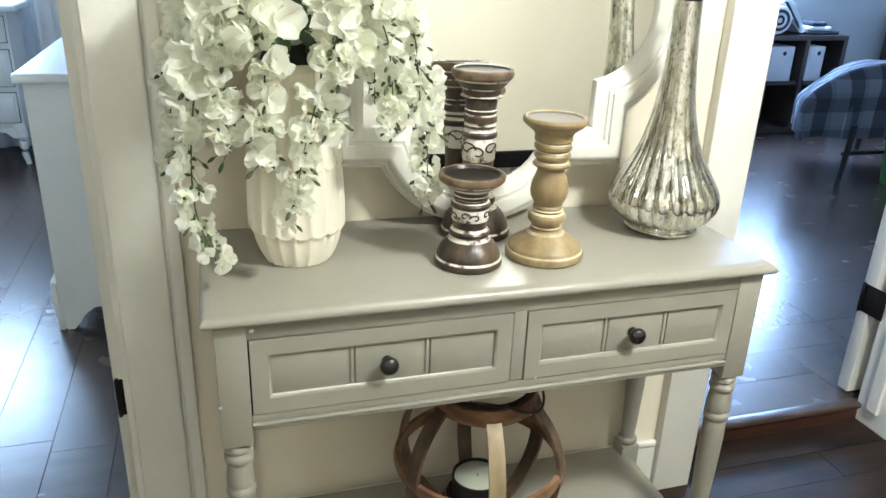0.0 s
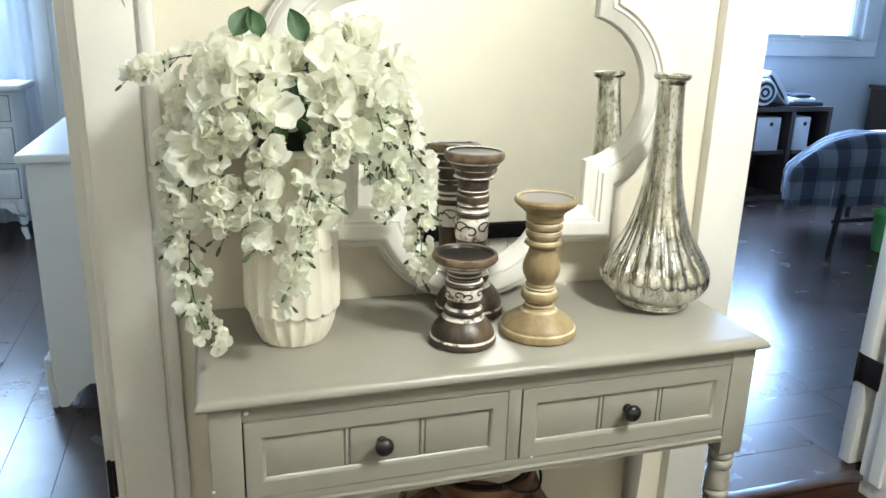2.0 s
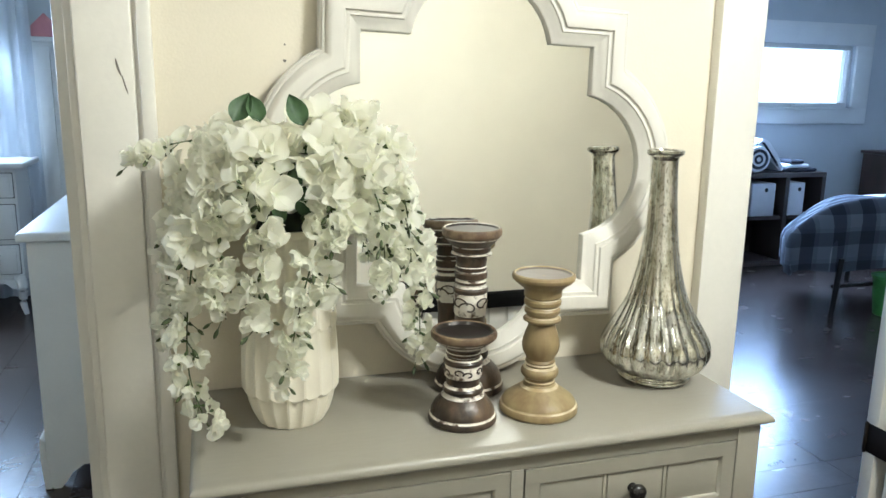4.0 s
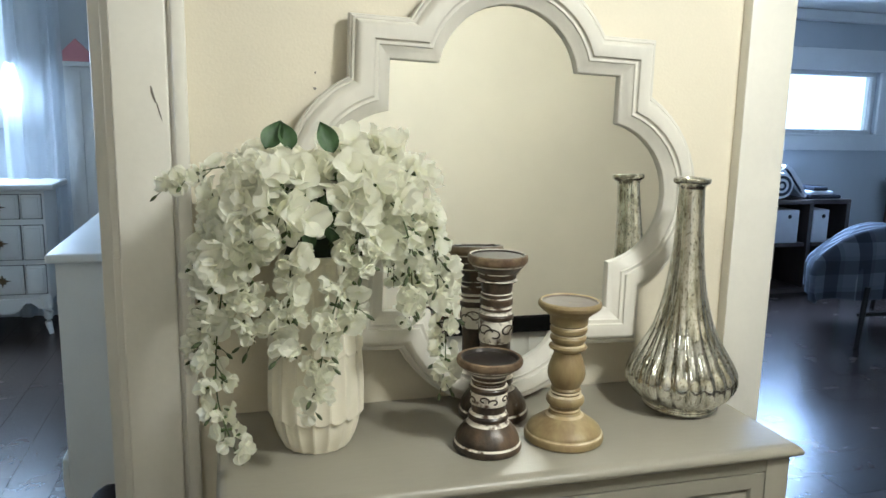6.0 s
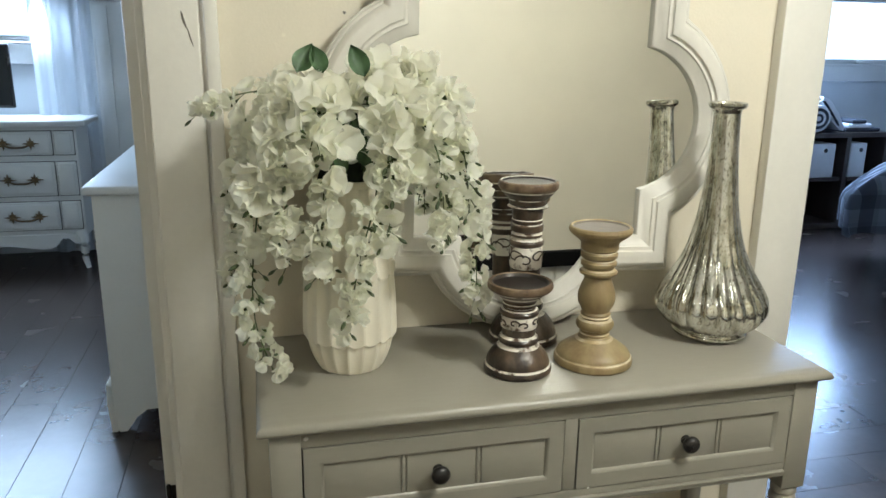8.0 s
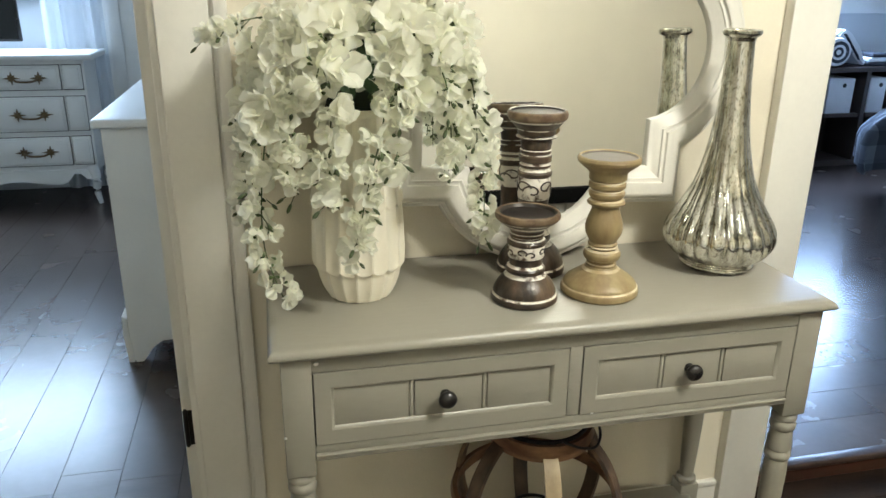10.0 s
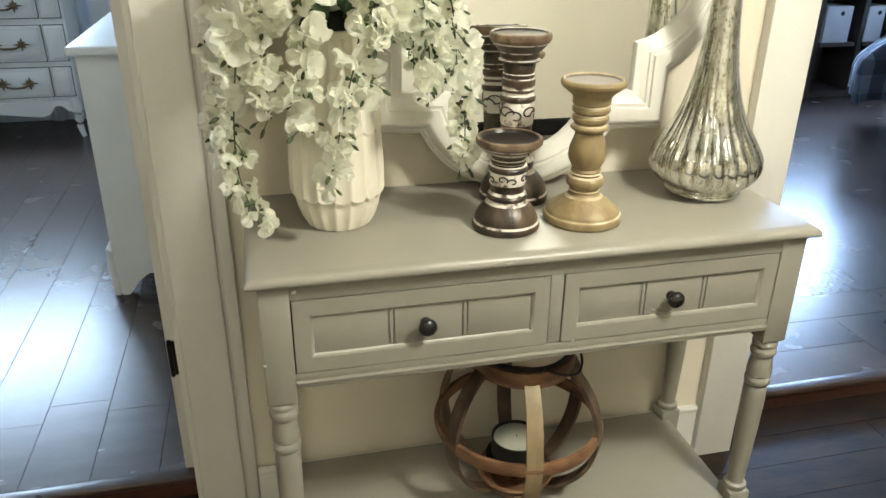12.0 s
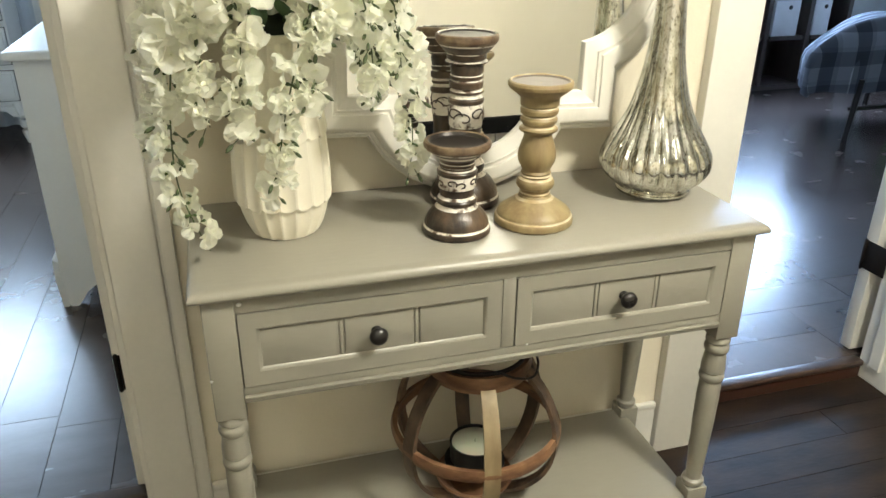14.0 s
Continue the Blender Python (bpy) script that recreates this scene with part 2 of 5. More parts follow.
for x in (0.041, 0.959):
    for y in (0.038, 0.327):
        part("leg", leg(x, y), TAUPE, table)
part("shelf", box(0.043, 0.957, 0.022, 0.345, SHELF - 0.020, SHELF, 0.004), TAUPE, table)
for x0, x1 in ((0.02, 0.038), (0.962, 0.980)):
    part("side_apron", box(x0, x1, 0.06, 0.305, 0.585, TOP - 0.022), TAUPE, table)
part("back_apron", box(0.065, 0.935, 0.335, 0.350, 0.585, TOP - 0.022), TAUPE, table)
part("top_rail", box(0.065, 0.935, 0.016, 0.050, 0.7495, TOP - 0.022, 0.001), TAUPE, table)
part("middle_stile", box(0.4975, 0.5205, 0.016, 0.050, 0.617, 0.7495, 0.001), TAUPE, table)
part("bottom_rail", box(0.065, 0.935, 0.016, 0.050, 0.6015, 0.6155, 0.001), TAUPE, table)
part("moulding", box(0.065, 0.935, 0.010, 0.046, 0.5955, 0.601, 0.0025), TAUPE, table)
part("moulding", box(0.065, 0.935, 0.013, 0.046, 0.588, 0.595, 0.0025), TAUPE, table)
CHIP = material("bare_primer_chip", (0.8, 0.78, 0.74), 0.7)
for x, z, s in ((0.0185, 0.638, 0.0022), (0.0725, 0.7655, 0.003), (0.545, 0.6175, 0.0018)):
    part("paint_chip", outline_prism([(x + s * math.cos(a) * (1 + 0.4 * math.sin(2 * a + 1)), z + s * math.sin(a)) for a in np.linspace(0, 2 * math.pi, 9, endpoint=False)], 0.0132, 0.0165), CHIP, table, "small white paint chip", smooth=None)
# solid block behind the drawers; its dark colour paints the carcass's inner shade
part("carcass_shade", box(0.066, 0.934, 0.052, 0.33, 0.60, 0.76), GAP_SHADE, table, "near-black block painted as the shade inside the carcass")


def drawer(x0, x1):
    z0, z1, y = 0.6175, 0.7475, 0.014
    fr = 0.0255
    bm = bmesh.new()
    for a in ((x0, x1, z0, z0 + fr), (x0, x1, z1 - fr, z1), (x0, x0 + fr, z0 + fr, z1 - fr), (x1 - fr, x1, z0 + fr, z1 - fr)):
        box(a[0], a[1], y, y + 0.03, a[2], a[3], into=bm)
    ix0, ix1, iz0, iz1, d = x0 + fr, x1 - fr, z0 + fr, z1 - fr, 0.0065
    # sloped bead round the sunk panel
    o = [bm.verts.new((x, y, z)) for x, z in ((ix0, iz0), (ix1, iz0), (ix1, iz1), (ix0, iz1))]
    m = [bm.verts.new((x, y + 0.0015, z)) for x, z in ((ix0 + 0.003, iz0 + 0.003), (ix1 - 0.003, iz0 + 0.003), (ix1 - 0.003, iz1 - 0.003), (ix0 + 0.003, iz1 - 0.003))]
    i = [bm.verts.new((x, y + d, z)) for x, z in ((ix0 + 0.006, iz0 + 0.006), (ix1 - 0.006, iz0 + 0.006), (ix1 - 0.006, iz1 - 0.006), (ix0 + 0.006, iz1 - 0.006))]
    for p, q in ((o, m), (m, i)):
        for k in range(4):
            bm.faces.new((p[k], p[(k + 1) % 4], q[(k + 1) % 4], q[k]))
    front = part("drawer", bm, TAUPE, table)
    # three sunk boards with a double groove between them
    w = ix1 - ix0
    cuts = [ix0 + 0.004, ix0 + w * 0.335, ix0 + w * 0.335 + 0.011, ix0 + w * 0.665, ix0 + w * 0.665 + 0.011, ix1 - 0.004]
    for a, b in ((cuts[0], cuts[1]), (cuts[2], cuts[3]), (cuts[4], cuts[5])):
        part("panel", box(a, b, y + d - 0.0005, y + 0.02, iz0 + 0.004, iz1 - 0.004, 0.001), TAUPE, front)
    for a in (cuts[1], cuts[3]):
        part("bead", box(a + 0.0025, a + 0.0085, y + d - 0.0005, y + 0.018, iz0 + 0.004, iz1 - 0.004, 0.002), TAUPE, front)
    part("panel_back", box(ix0 - 0.003, ix1 + 0.003, y + d + 0.0025, y + 0.017, iz0 - 0.003, iz1 + 0.003), TAUPE, front)
    kx, kz = (x0 + x1) / 2, (z0 + z1) / 2 + 0.002
    prof = [(0.009, 0), (0.0075, 0.003), (0.006, 0.008), (0.0075, 0.012), (0.0135, 0.0155), (0.0155, 0.019), (0.0150, 0.024), (0.0115, 0.028), (0.006, 0.030), (0.001, 0.0305)]
    k = lathe(prof, (0, 0, 0), 28)
    bmesh.ops.rotate(k, verts=k.verts, cent=(0, 0, 0), matrix=Matrix.Rotation(radians(90), 3, "X"))
    bmesh.ops.translate(k, verts=k.verts, vec=(kx, y + d, kz))
    part("knob", k, BLACK, front, "round black knob")
    return front


drawer(0.0675, 0.4955)
drawer(0.5225, 0.9325)

# ---- mirror ----
MX, MZ = 0.5364, 1.2209
GLASSY = 0.330  # the glass at mid height


def quatrefoil(lobe_c, lobe_r, corner, start, steps=16):
    """Four lobes and four square corners. Corner at (corner, corner); the lobe meets the corner's edge at start."""
    out = []
    a0 = math.asin(min(1, start / lobe_r))
    for q in range(4):
        c, s = math.cos(q * math.pi / 2), math.sin(q * math.pi / 2)
        quarter = [(lobe_r * math.sin(a0 - 2 * a0 * k / steps), lobe_c + lobe_r * math.cos(a0 - 2 * a0 * k / steps)) for k in range(steps + 1)]
        quarter.append((-corner, corner))
        out += [(x * c - z * s, x * s + z * c) for x, z in quarter]
    return out


def mirror_frame():
    """The frame's section is carried from the outer outline to the inner one: flat field, steps and a bead at the glass."""
    sections = [  # share of the way inwards, height above the glass
        (0.0, -0.010), (0.0, 0.006), (0.03, 0.010), (0.05, 0.010), (0.08, 0.0145), (0.12, 0.016), (0.14, 0.015), (0.16, 0.019), (0.26, 0.029), (0.30, 0.030), (0.55, 0.031), (0.58, 0.030), (0.60, 0.0255), (0.64, 0.0245), (0.66, 0.0255), (0.70, 0.0255), (0.72, 0.0225), (0.80, 0.0195), (0.92, 0.0125), (0.96, 0.0115), (0.985, 0.0105), (1.0, 0.009), (1.0, -0.004)]
    rows = []
    for f, d in sections:
        corner = 0.3043 + (0.2295 - 0.3043) * f
        peak = 0.4185 + (0.3445 - 0.4185) * f
        half = 0.194 + (0.1376 - 0.194) * f
        # circle through the two feet and the peak
        sag = peak - corner
        r = (half * half + sag * sag) / (2 * sag)
        rows.append([(x, d, z) for x, z in quatrefoil(peak - r, r, corner, half)])
    bm = bmesh.new()
    rings = [[bm.verts.new((MX + x, GLASSY - d, MZ + z)) for x, d, z in row] for row in rows]
    n = len(rings[0])
    for a, b in zip(rings, rings[1:]):
        for i in range(n):
            bm.faces.new((a[i], a[(i + 1) % n], b[(i + 1) % n], b[i]))
    glass = [(MX + x, MZ + z) for x, d, z in rows[-1]]
    return bm, glass


mirror = thing("wall_mirror", (MX, 0.31, 0.801), "quatrefoil mirror with a whitewashed moulded frame leaning on the wall", "mirror")


def hang(bm):
    """The mirror stands on the table, leans back on the wall and tips a little to one side."""
    bmesh.ops.rotate(bm, verts=bm.verts, cent=(MX, 0, MZ), matrix=Matrix.Rotation(radians(1.94), 3, "Y"))
    bmesh.ops.rotate(bm, verts=bm.verts, cent=(MX, GLASSY, MZ), matrix=Matrix.Rotation(radians(-3.03), 3, "X"))
    return bm


bm, glass = mirror_frame()
part("frame", hang(bm), MIRRORWHITE, mirror, smooth=35)
part("glass", hang(outline_prism(glass, GLASSY, GLASSY + 0.004)), MIRROR, mirror, "silvered mirror glass", smooth=None)

# ---- door trim ----


def casing(name, x0, x1):
    """A flat casing board, a narrow rebate and a back band on its outer edge."""
    t = thing(name, ((x0 + x1) / 2, WY - 0.01, 0), "off-white painted door casing", "door casing", kind="structure")
    part("board", box(x0, x1, WY - 0.017, WY + 0.001, 0, 2.12, 0.0045, 3), TRIM, t)
    part("back_band", box(x1 + 0.007, x1 + 0.030, WY - 0.019, WY + 0.002, 0, 2.14, 0.004), TRIM, t)
    part("rebate", box(x1 + 0.0005, x1 + 0.0065, WY - 0.006, WY + 0.001, 0, 2.12), TRIM, t)
    return t


casing("trim_door_left", -0.154, -0.063)
t = thing("trim_door_right", (1.12, WY - 0.01, 0), "off-white painted door casing", "door casing", kind="structure")
part("board", box(1.069, 1.178, WY - 0.028, WY + 0.001, 0, 2.12, 0.003), TRIM, t)
casing("trim_door_far", 1.885, 1.965)
t = thing("trim_door_head", (1.5, WY - 0.01, 2.06), "off-white painted door head casing", "door casing", kind="structure")
part("head_board", box(1.179, 1.885, WY - 0.017, WY + 0.001, 2.04, 2.13, 0.003), TRIM, t)
t = thing("trim_door_head_west", (-0.5, WY - 0.01, 2.06), "off-white painted door head casing", "door casing", kind="structure")
part("head_board", box(-0.93, -0.152, WY - 0.017, WY + 0.001, 2.04, 2.13, 0.003), TRIM, t)
structure("door_jamb_left", box(-0.168, -0.1485, WY + 0.002, WB - 0.001, 0, 2.059, 0.002), TRIM, "off-white door jamb", "door jamb")
structure("door_jamb_right", box(1.1755, 1.190, WY + 0.002, WB - 0.001, 0, 2.059, 0.002), TRIM, "off-white door jamb", "door jamb")
bm = box(1.868, 1.8895, WY - 0.012, WB - 0.002, 0, 2.059, 0.003)
box(1.856, 1.868, WY + 0.045, WY + 0.085, ROOM, 2.05, 0.003, into=bm)
structure("door_jamb_far", bm, TRIM, "worn off-white door jamb", "door jamb")


def door_leaf(name, x0, x1, y0, y1, hinge_box, label):
    d = thing(name, ((x0 + x1) / 2, (y0 + y1) / 2, ROOM + 0.008), label, "door", kind="structure")
    part("door_panel", box(x0, x1, y0, y1, ROOM + 0.008, 2.04, 0.003), TRIM, d)
    hx0, hx1, hy0, hy1 = hinge_box
    for z in (0.335, 1.80):
        h = part("hinge", box(hx0, hx1, hy0, hy1, z, z + 0.088, 0.001), HINGE, d, "dark bronze hinge leaf")
        kx, ky = (hx0, hy0) if x1 - x0 < 0.1 else (hx0 - 0.002, hy1)
        part("knuckle", lathe([(0.003, -0.004), (0.0055, 0), (0.0055, 0.088), (0.003, 0.092)], (kx, ky, z), 12), HINGE, h)
    return d


# the left door stands open into its room, edge on; the right one is folded back against the wall
door_leaf("door_1", -0.207, -0.170, WB + 0.004, WB + 0.75, (-0.200, -0.178, WB + 0.001, WB + 0.0055), "off-white door standing open with dark hinges")
door_leaf("door_2", 1.862, 2.60, WB + 0.036, WB + 0.078, (1.8595, 1.8635, WB - 0.012, WB + 0.070), "off-white door folded back with a bronze hinge")
for nm, x0, x1 in (("baseboard", -0.032, 1.068), ("baseboard_east", 1.996, 6.4), ("baseboard_west", -3.2, -1.04)):
    b = structure(nm, box(x0, x1, WY - 0.014, WY, 0, 0.135, 0.003), TRIM, "off-white baseboard", "baseboard")
    part("cap", box(x0, x1, WY - 0.018, WY - 0.001, 0.136, 0.152, 0.005), TRIM, b)
for nm, x0, x1 in (("threshold_left", -0.93, -0.17), ("threshold_right", 1.191, 1.867)):
    b = structure(nm, box(x0, x1, WY + 0.115, WB - 0.001, -0.002, ROOM - 0.016, 0.003), RED, "red-brown wooden riser of the low step", "threshold")
    part("nosing", box(x0, x1, WY + 0.105, WB + 0.015, ROOM - 0.015, ROOM + 0.004, 0.006, 3), material("worn_nosing_" + nm, (0.075, 0.05, 0.04), 0.3, second=(0.035, 0.022, 0.018), scale=12, vary=0.3), b, "dark worn wooden step nosing")
# paint marks on the casing and the wall
SCUFF = material("grey_scuff", (0.22, 0.20, 0.17), 0.8, vary=0.3, scale=40)
for i, (x, z, w, h, lean, y) in enumerate(((-0.088, 1.385, 0.004, 0.030, -14, WY - 0.0178), (-0.079, 1.357, 0.0025, 0.034, -14, WY - 0.0178), (0.185, 1.403, 0.006, 0.005, 30, WY - 0.001), (0.186, 1.431, 0.003, 0.004, 0, WY - 0.001))):
    bm = outline_prism([(0.5 * w * math.sin(a) * (1 + 0.3 * math.sin(3 * a)), 0.5 * h * math.cos(a)) for a in np.linspace(0, 2 * math.pi, 14, endpoint=False)], 0, 0.0009)
    bmesh.ops.rotate(bm, verts=bm.verts, cent=(0, 0, 0), matrix=Matrix.Rotation(radians(lean), 3, "Y"))
    bmesh.ops.translate(bm, verts=bm.verts, vec=(x, y, z))
    structure("trim_scuff_" + "abcd"[i], bm, SCUFF, "grey scuff in the paint", "scuff")

# ---- turned candle holders ----


def turned(name, at, sections, label, woods, group):
    """sections: (part name, [(radius, height, material index to the next ring)])."""
    t = thing(name, at, label, "candle holder", group)
    for pname, prof in sections:
        bm = lathe([(r, z) for r, z, _ in prof], at, 56)
        bm.faces.ensure_lookup_table()
        for i in range(len(prof) - 1):
            for s in range(56):
                bm.faces[i * 56 + s].material_index = prof[i][2]
        part(pname, bm, woods, t, smooth=32)
    return t


W3 = [BROWNWOOD, WHITEWASH, DARKCUP, RIMWOOD]
short = turned("candle_holder", (0.447, 0.122, TOP), [
    ("base", [(0.0551, 0, 0), (0.0586, 0.003, 0), (0.0591, 0.008, 0), (0.0574, 0.0125, 1), (0.0553, 0.0150, 1), (0.0555, 0.0165, 0), (0.0538, 0.024, 0), (0.0485, 0.034, 0), (0.0418, 0.042, 0), (0.0370, 0.0465, 1), (0.0334, 0.0490, 1), (0.0317, 0.0525, 0)]),
    ("stem", [(0.0312, 0.0526, 0), (0.0345, 0.055, 0), (0.0348, 0.060, 0), (0.0326, 0.0635, 1), (0.0298, 0.0655, 1), (0.0288, 0.068, 0), (0.0291, 0.080, 0), (0.0310, 0.0815, 1), (0.0317, 0.083, 1), (0.0317, 0.101, 1), (0.0310, 0.103, 0), (0.0335, 0.105, 0), (0.0342, 0.110, 0), (0.0317, 0.1135, 1), (0.0283, 0.115, 0), (0.0279, 0.118, 1), (0.0298, 0.1195, 0), (0.0301, 0.1245, 1), (0.0288, 0.126, 0), (0.0293, 0.130, 0)]),
    ("cup", [(0.0298, 0.1301, 0), (0.0331, 0.134, 1), (0.0397, 0.139, 0), (0.0477, 0.1445, 1), (0.0524, 0.148, 3), (0.0559, 0.152, 3), (0.0565, 0.157, 3), (0.0548, 0.1615, 3), (0.0515, 0.1630, 3), (0.0487, 0.1615, 2), (0.0458, 0.156, 2), (0.0331, 0.1515, 2), (0.0019, 0.1505, 2)])],
    "short dark-stained turned candle holder with white-washed rings", W3, "turned candle holders")
tall = turned("candle_holder", (0.505, 0.258, TOP), [
    ("base", [(0.0620, 0, 0), (0.0658, 0.003, 0), (0.0663, 0.010, 0), (0.0649, 0.014, 1), (0.0630, 0.0165, 1), (0.0632, 0.018, 0), (0.0611, 0.028, 0), (0.0545, 0.040, 0), (0.0461, 0.050, 0), (0.0404, 0.055, 1), (0.0362, 0.058, 1), (0.0338, 0.062, 0)]),
    ("stem", [(0.0329, 0.0621, 0), (0.0362, 0.0672, 0), (0.0362, 0.0777, 1), (0.0310, 0.0830, 1), (0.0291, 0.0882, 0), (0.0282, 0.1250, 0), (0.0291, 0.1460, 1), (0.0306, 0.1497, 1), (0.0308, 0.1860, 1), (0.0296, 0.1882, 0), (0.0324, 0.1904, 0), (0.0329, 0.1963, 0), (0.0306, 0.1997, 1), (0.0268, 0.2030, 1), (0.0273, 0.2056, 0), (0.0293, 0.2074, 0), (0.0293, 0.2111, 1), (0.0273, 0.2130, 1), (0.0271, 0.2155, 0), (0.0306, 0.2178, 0), (0.0308, 0.2274, 0), (0.0287, 0.2292, 1), (0.0268, 0.2311, 0), (0.0291, 0.2333, 0), (0.0293, 0.2384, 1), (0.0274, 0.2399, 0), (0.0282, 0.2436, 0), (0.0296, 0.2539, 0), (0.0277, 0.2584, 0), (0.0301, 0.2606, 0), (0.0376, 0.2617, 0), (0.0381, 0.2632, 1), (0.0310, 0.2650, 0)]),
    ("cup", [(0.0306, 0.2651, 0), (0.0352, 0.268, 0), (0.0357, 0.276, 1), (0.0371, 0.278, 0), (0.0432, 0.284, 0), (0.0489, 0.291, 1), (0.0517, 0.294, 3), (0.0556, 0.299, 3), (0.0562, 0.305, 3), (0.0545, 0.310, 3), (0.0517, 0.3115, 1), (0.0498, 0.310, 2), (0.0470, 0.307, 2), (0.0019, 0.306, 2)])],
    "tall dark-stained turned candle holder with white-washed rings", W3, "turned candle holders")
T3 = [TANWOOD, material("pale_rubbed_wood", (0.68, 0.60, 0.43), 0.5, second=(0.40, 0.29, 0.15), scale=25, grain=120, bump=0.15), material("greyed_wood_seat", (0.17, 0.14, 0.12), 0.35, vary=0.2, bump=0.1)]
tan = turned("candle_holder", (0.5925, 0.128, TOP), [
    ("base", [(0.0662, 0, 0), (0.0695, 0.003, 0), (0.0698, 0.010, 0), (0.0681, 0.0145, 1), (0.0659, 0.0165, 1), (0.0658, 0.018, 0), (0.0625, 0.024, 0), (0.0535, 0.031, 0), (0.0426, 0.039, 0), (0.0340, 0.045, 1), (0.0292, 0.049, 0), (0.0274, 0.052, 0)]),
    ("stem", [(0.0270, 0.0521, 0), (0.0274, 0.056, 1), (0.0256, 0.058, 0), (0.0261, 0.063, 0), (0.0311, 0.066, 0), (0.0334, 0.071, 0), (0.0329, 0.077, 0), (0.0302, 0.081, 1), (0.0252, 0.084, 0), (0.0274, 0.0875, 1), (0.0252, 0.090, 0), (0.0265, 0.093, 0), (0.0242, 0.097, 0), (0.0274, 0.104, 0), (0.0316, 0.112, 0), (0.0331, 0.121, 0), (0.0322, 0.132, 0), (0.0285, 0.144, 0), (0.0247, 0.154, 0), (0.0233, 0.160, 0), (0.0274, 0.164, 0), (0.0325, 0.167, 0), (0.0331, 0.170, 0), (0.0307, 0.173, 1), (0.0265, 0.1755, 0), (0.0279, 0.179, 0), (0.0311, 0.182, 0), (0.0316, 0.187, 0), (0.0288, 0.191, 1), (0.0279, 0.193, 0), (0.0320, 0.197, 0), (0.0325, 0.203, 0), (0.0307, 0.206, 1), (0.0297, 0.208, 0)]),
    ("cup", [(0.0297, 0.2081, 0), (0.0329, 0.211, 0), (0.0329, 0.221, 0), (0.0348, 0.225, 0), (0.0421, 0.231, 0), (0.0490, 0.236, 0), (0.0540, 0.241, 0), (0.0551, 0.246, 0), (0.0535, 0.250, 0), (0.0505, 0.2515, 1), (0.0485, 0.2495, 2), (0.0458, 0.247, 2), (0.0018, 0.246, 2)])],
    "honey-coloured turned wooden candle holder, worn at the base", T3, "turned candle holders")


def scroll(holder, radius, z, turns, height):
    """The dark carved scrollwork on a pale band: S-curves laid round the stem."""
    cu = bpy.data.curves.new("carving", "CURVE")
    cu.dimensions, cu.bevel_depth, cu.bevel_resolution = "3D", 0.0016, 1
    for k in range(turns):
        a0 = 2 * math.pi * k / turns
        for flip in (1, -1):
            sp = cu.splines.new("POLY")
            pts = []
            for s in range(15):
                u = s / 14
                r = (1 - 0.75 * u) * height * 0.46
                ang = flip * u * 5.2 + (0 if flip > 0 else math.pi)
                pts.append((a0 + (0.28 * math.pi / turns * 2 if flip > 0 else 0.72 * math.pi / turns * 2) + r * math.cos(ang) / radius * 1.25, z + flip * 0.1 * height + r * math.sin(ang) * 0.9))
            sp.points.add(len(pts) - 1)
            for p, (a, h) in zip(sp.points, pts):
                p.co = (radius * math.cos(a), radius * math.sin(a), h, 1)
    cu.materials.append(BROWNWOOD)
    ob = new("carving", cu)
    me = bpy.data.meshes.new_from_object(ob.evaluated_get(bpy.context.evaluated_depsgraph_get()))
    bpy.data.objects.remove(ob)
    me.materials.clear(), me.materials.append(BROWNWOOD)
    ob = new("carving", me)
    ob.parent = holder
    tagged(ob, "dark carved scrollwork", kind="stuff")


bm = outline_prism([(0.009 * math.cos(a) * (1 + 0.35 * math.sin(3 * a + 0.6)), 0.0045 * math.sin(a) * (1 + 0.3 * math.cos(2 * a))) for a in np.linspace(0, 2 * math.pi, 13, endpoint=False)], 0, 0.003)
bmesh.ops.rotate(bm, verts=bm.verts, cent=(0, 0, 0), matrix=Matrix.Rotation(radians(-62), 3, "X") @ Matrix.Rotation(radians(8), 3, "Y"))
bmesh.ops.rotate(bm, verts=bm.verts, cent=(0, 0, 0), matrix=Matrix.Rotation(radians(-48), 3, "Z"))
bmesh.ops.translate(bm, verts=bm.verts, vec=(0.5925 - 0.0435, 0.128 - 0.0395, TOP + 0.0225))
part("bark_patch", bm, BROWNWOOD, tan, "dark flaw in the wood", smooth=None)
scroll(short, 0.0318, 0.092, 5, 0.017)
scroll(tall, 0.0310, 0.1665, 4, 0.034)

# ---- vases ----


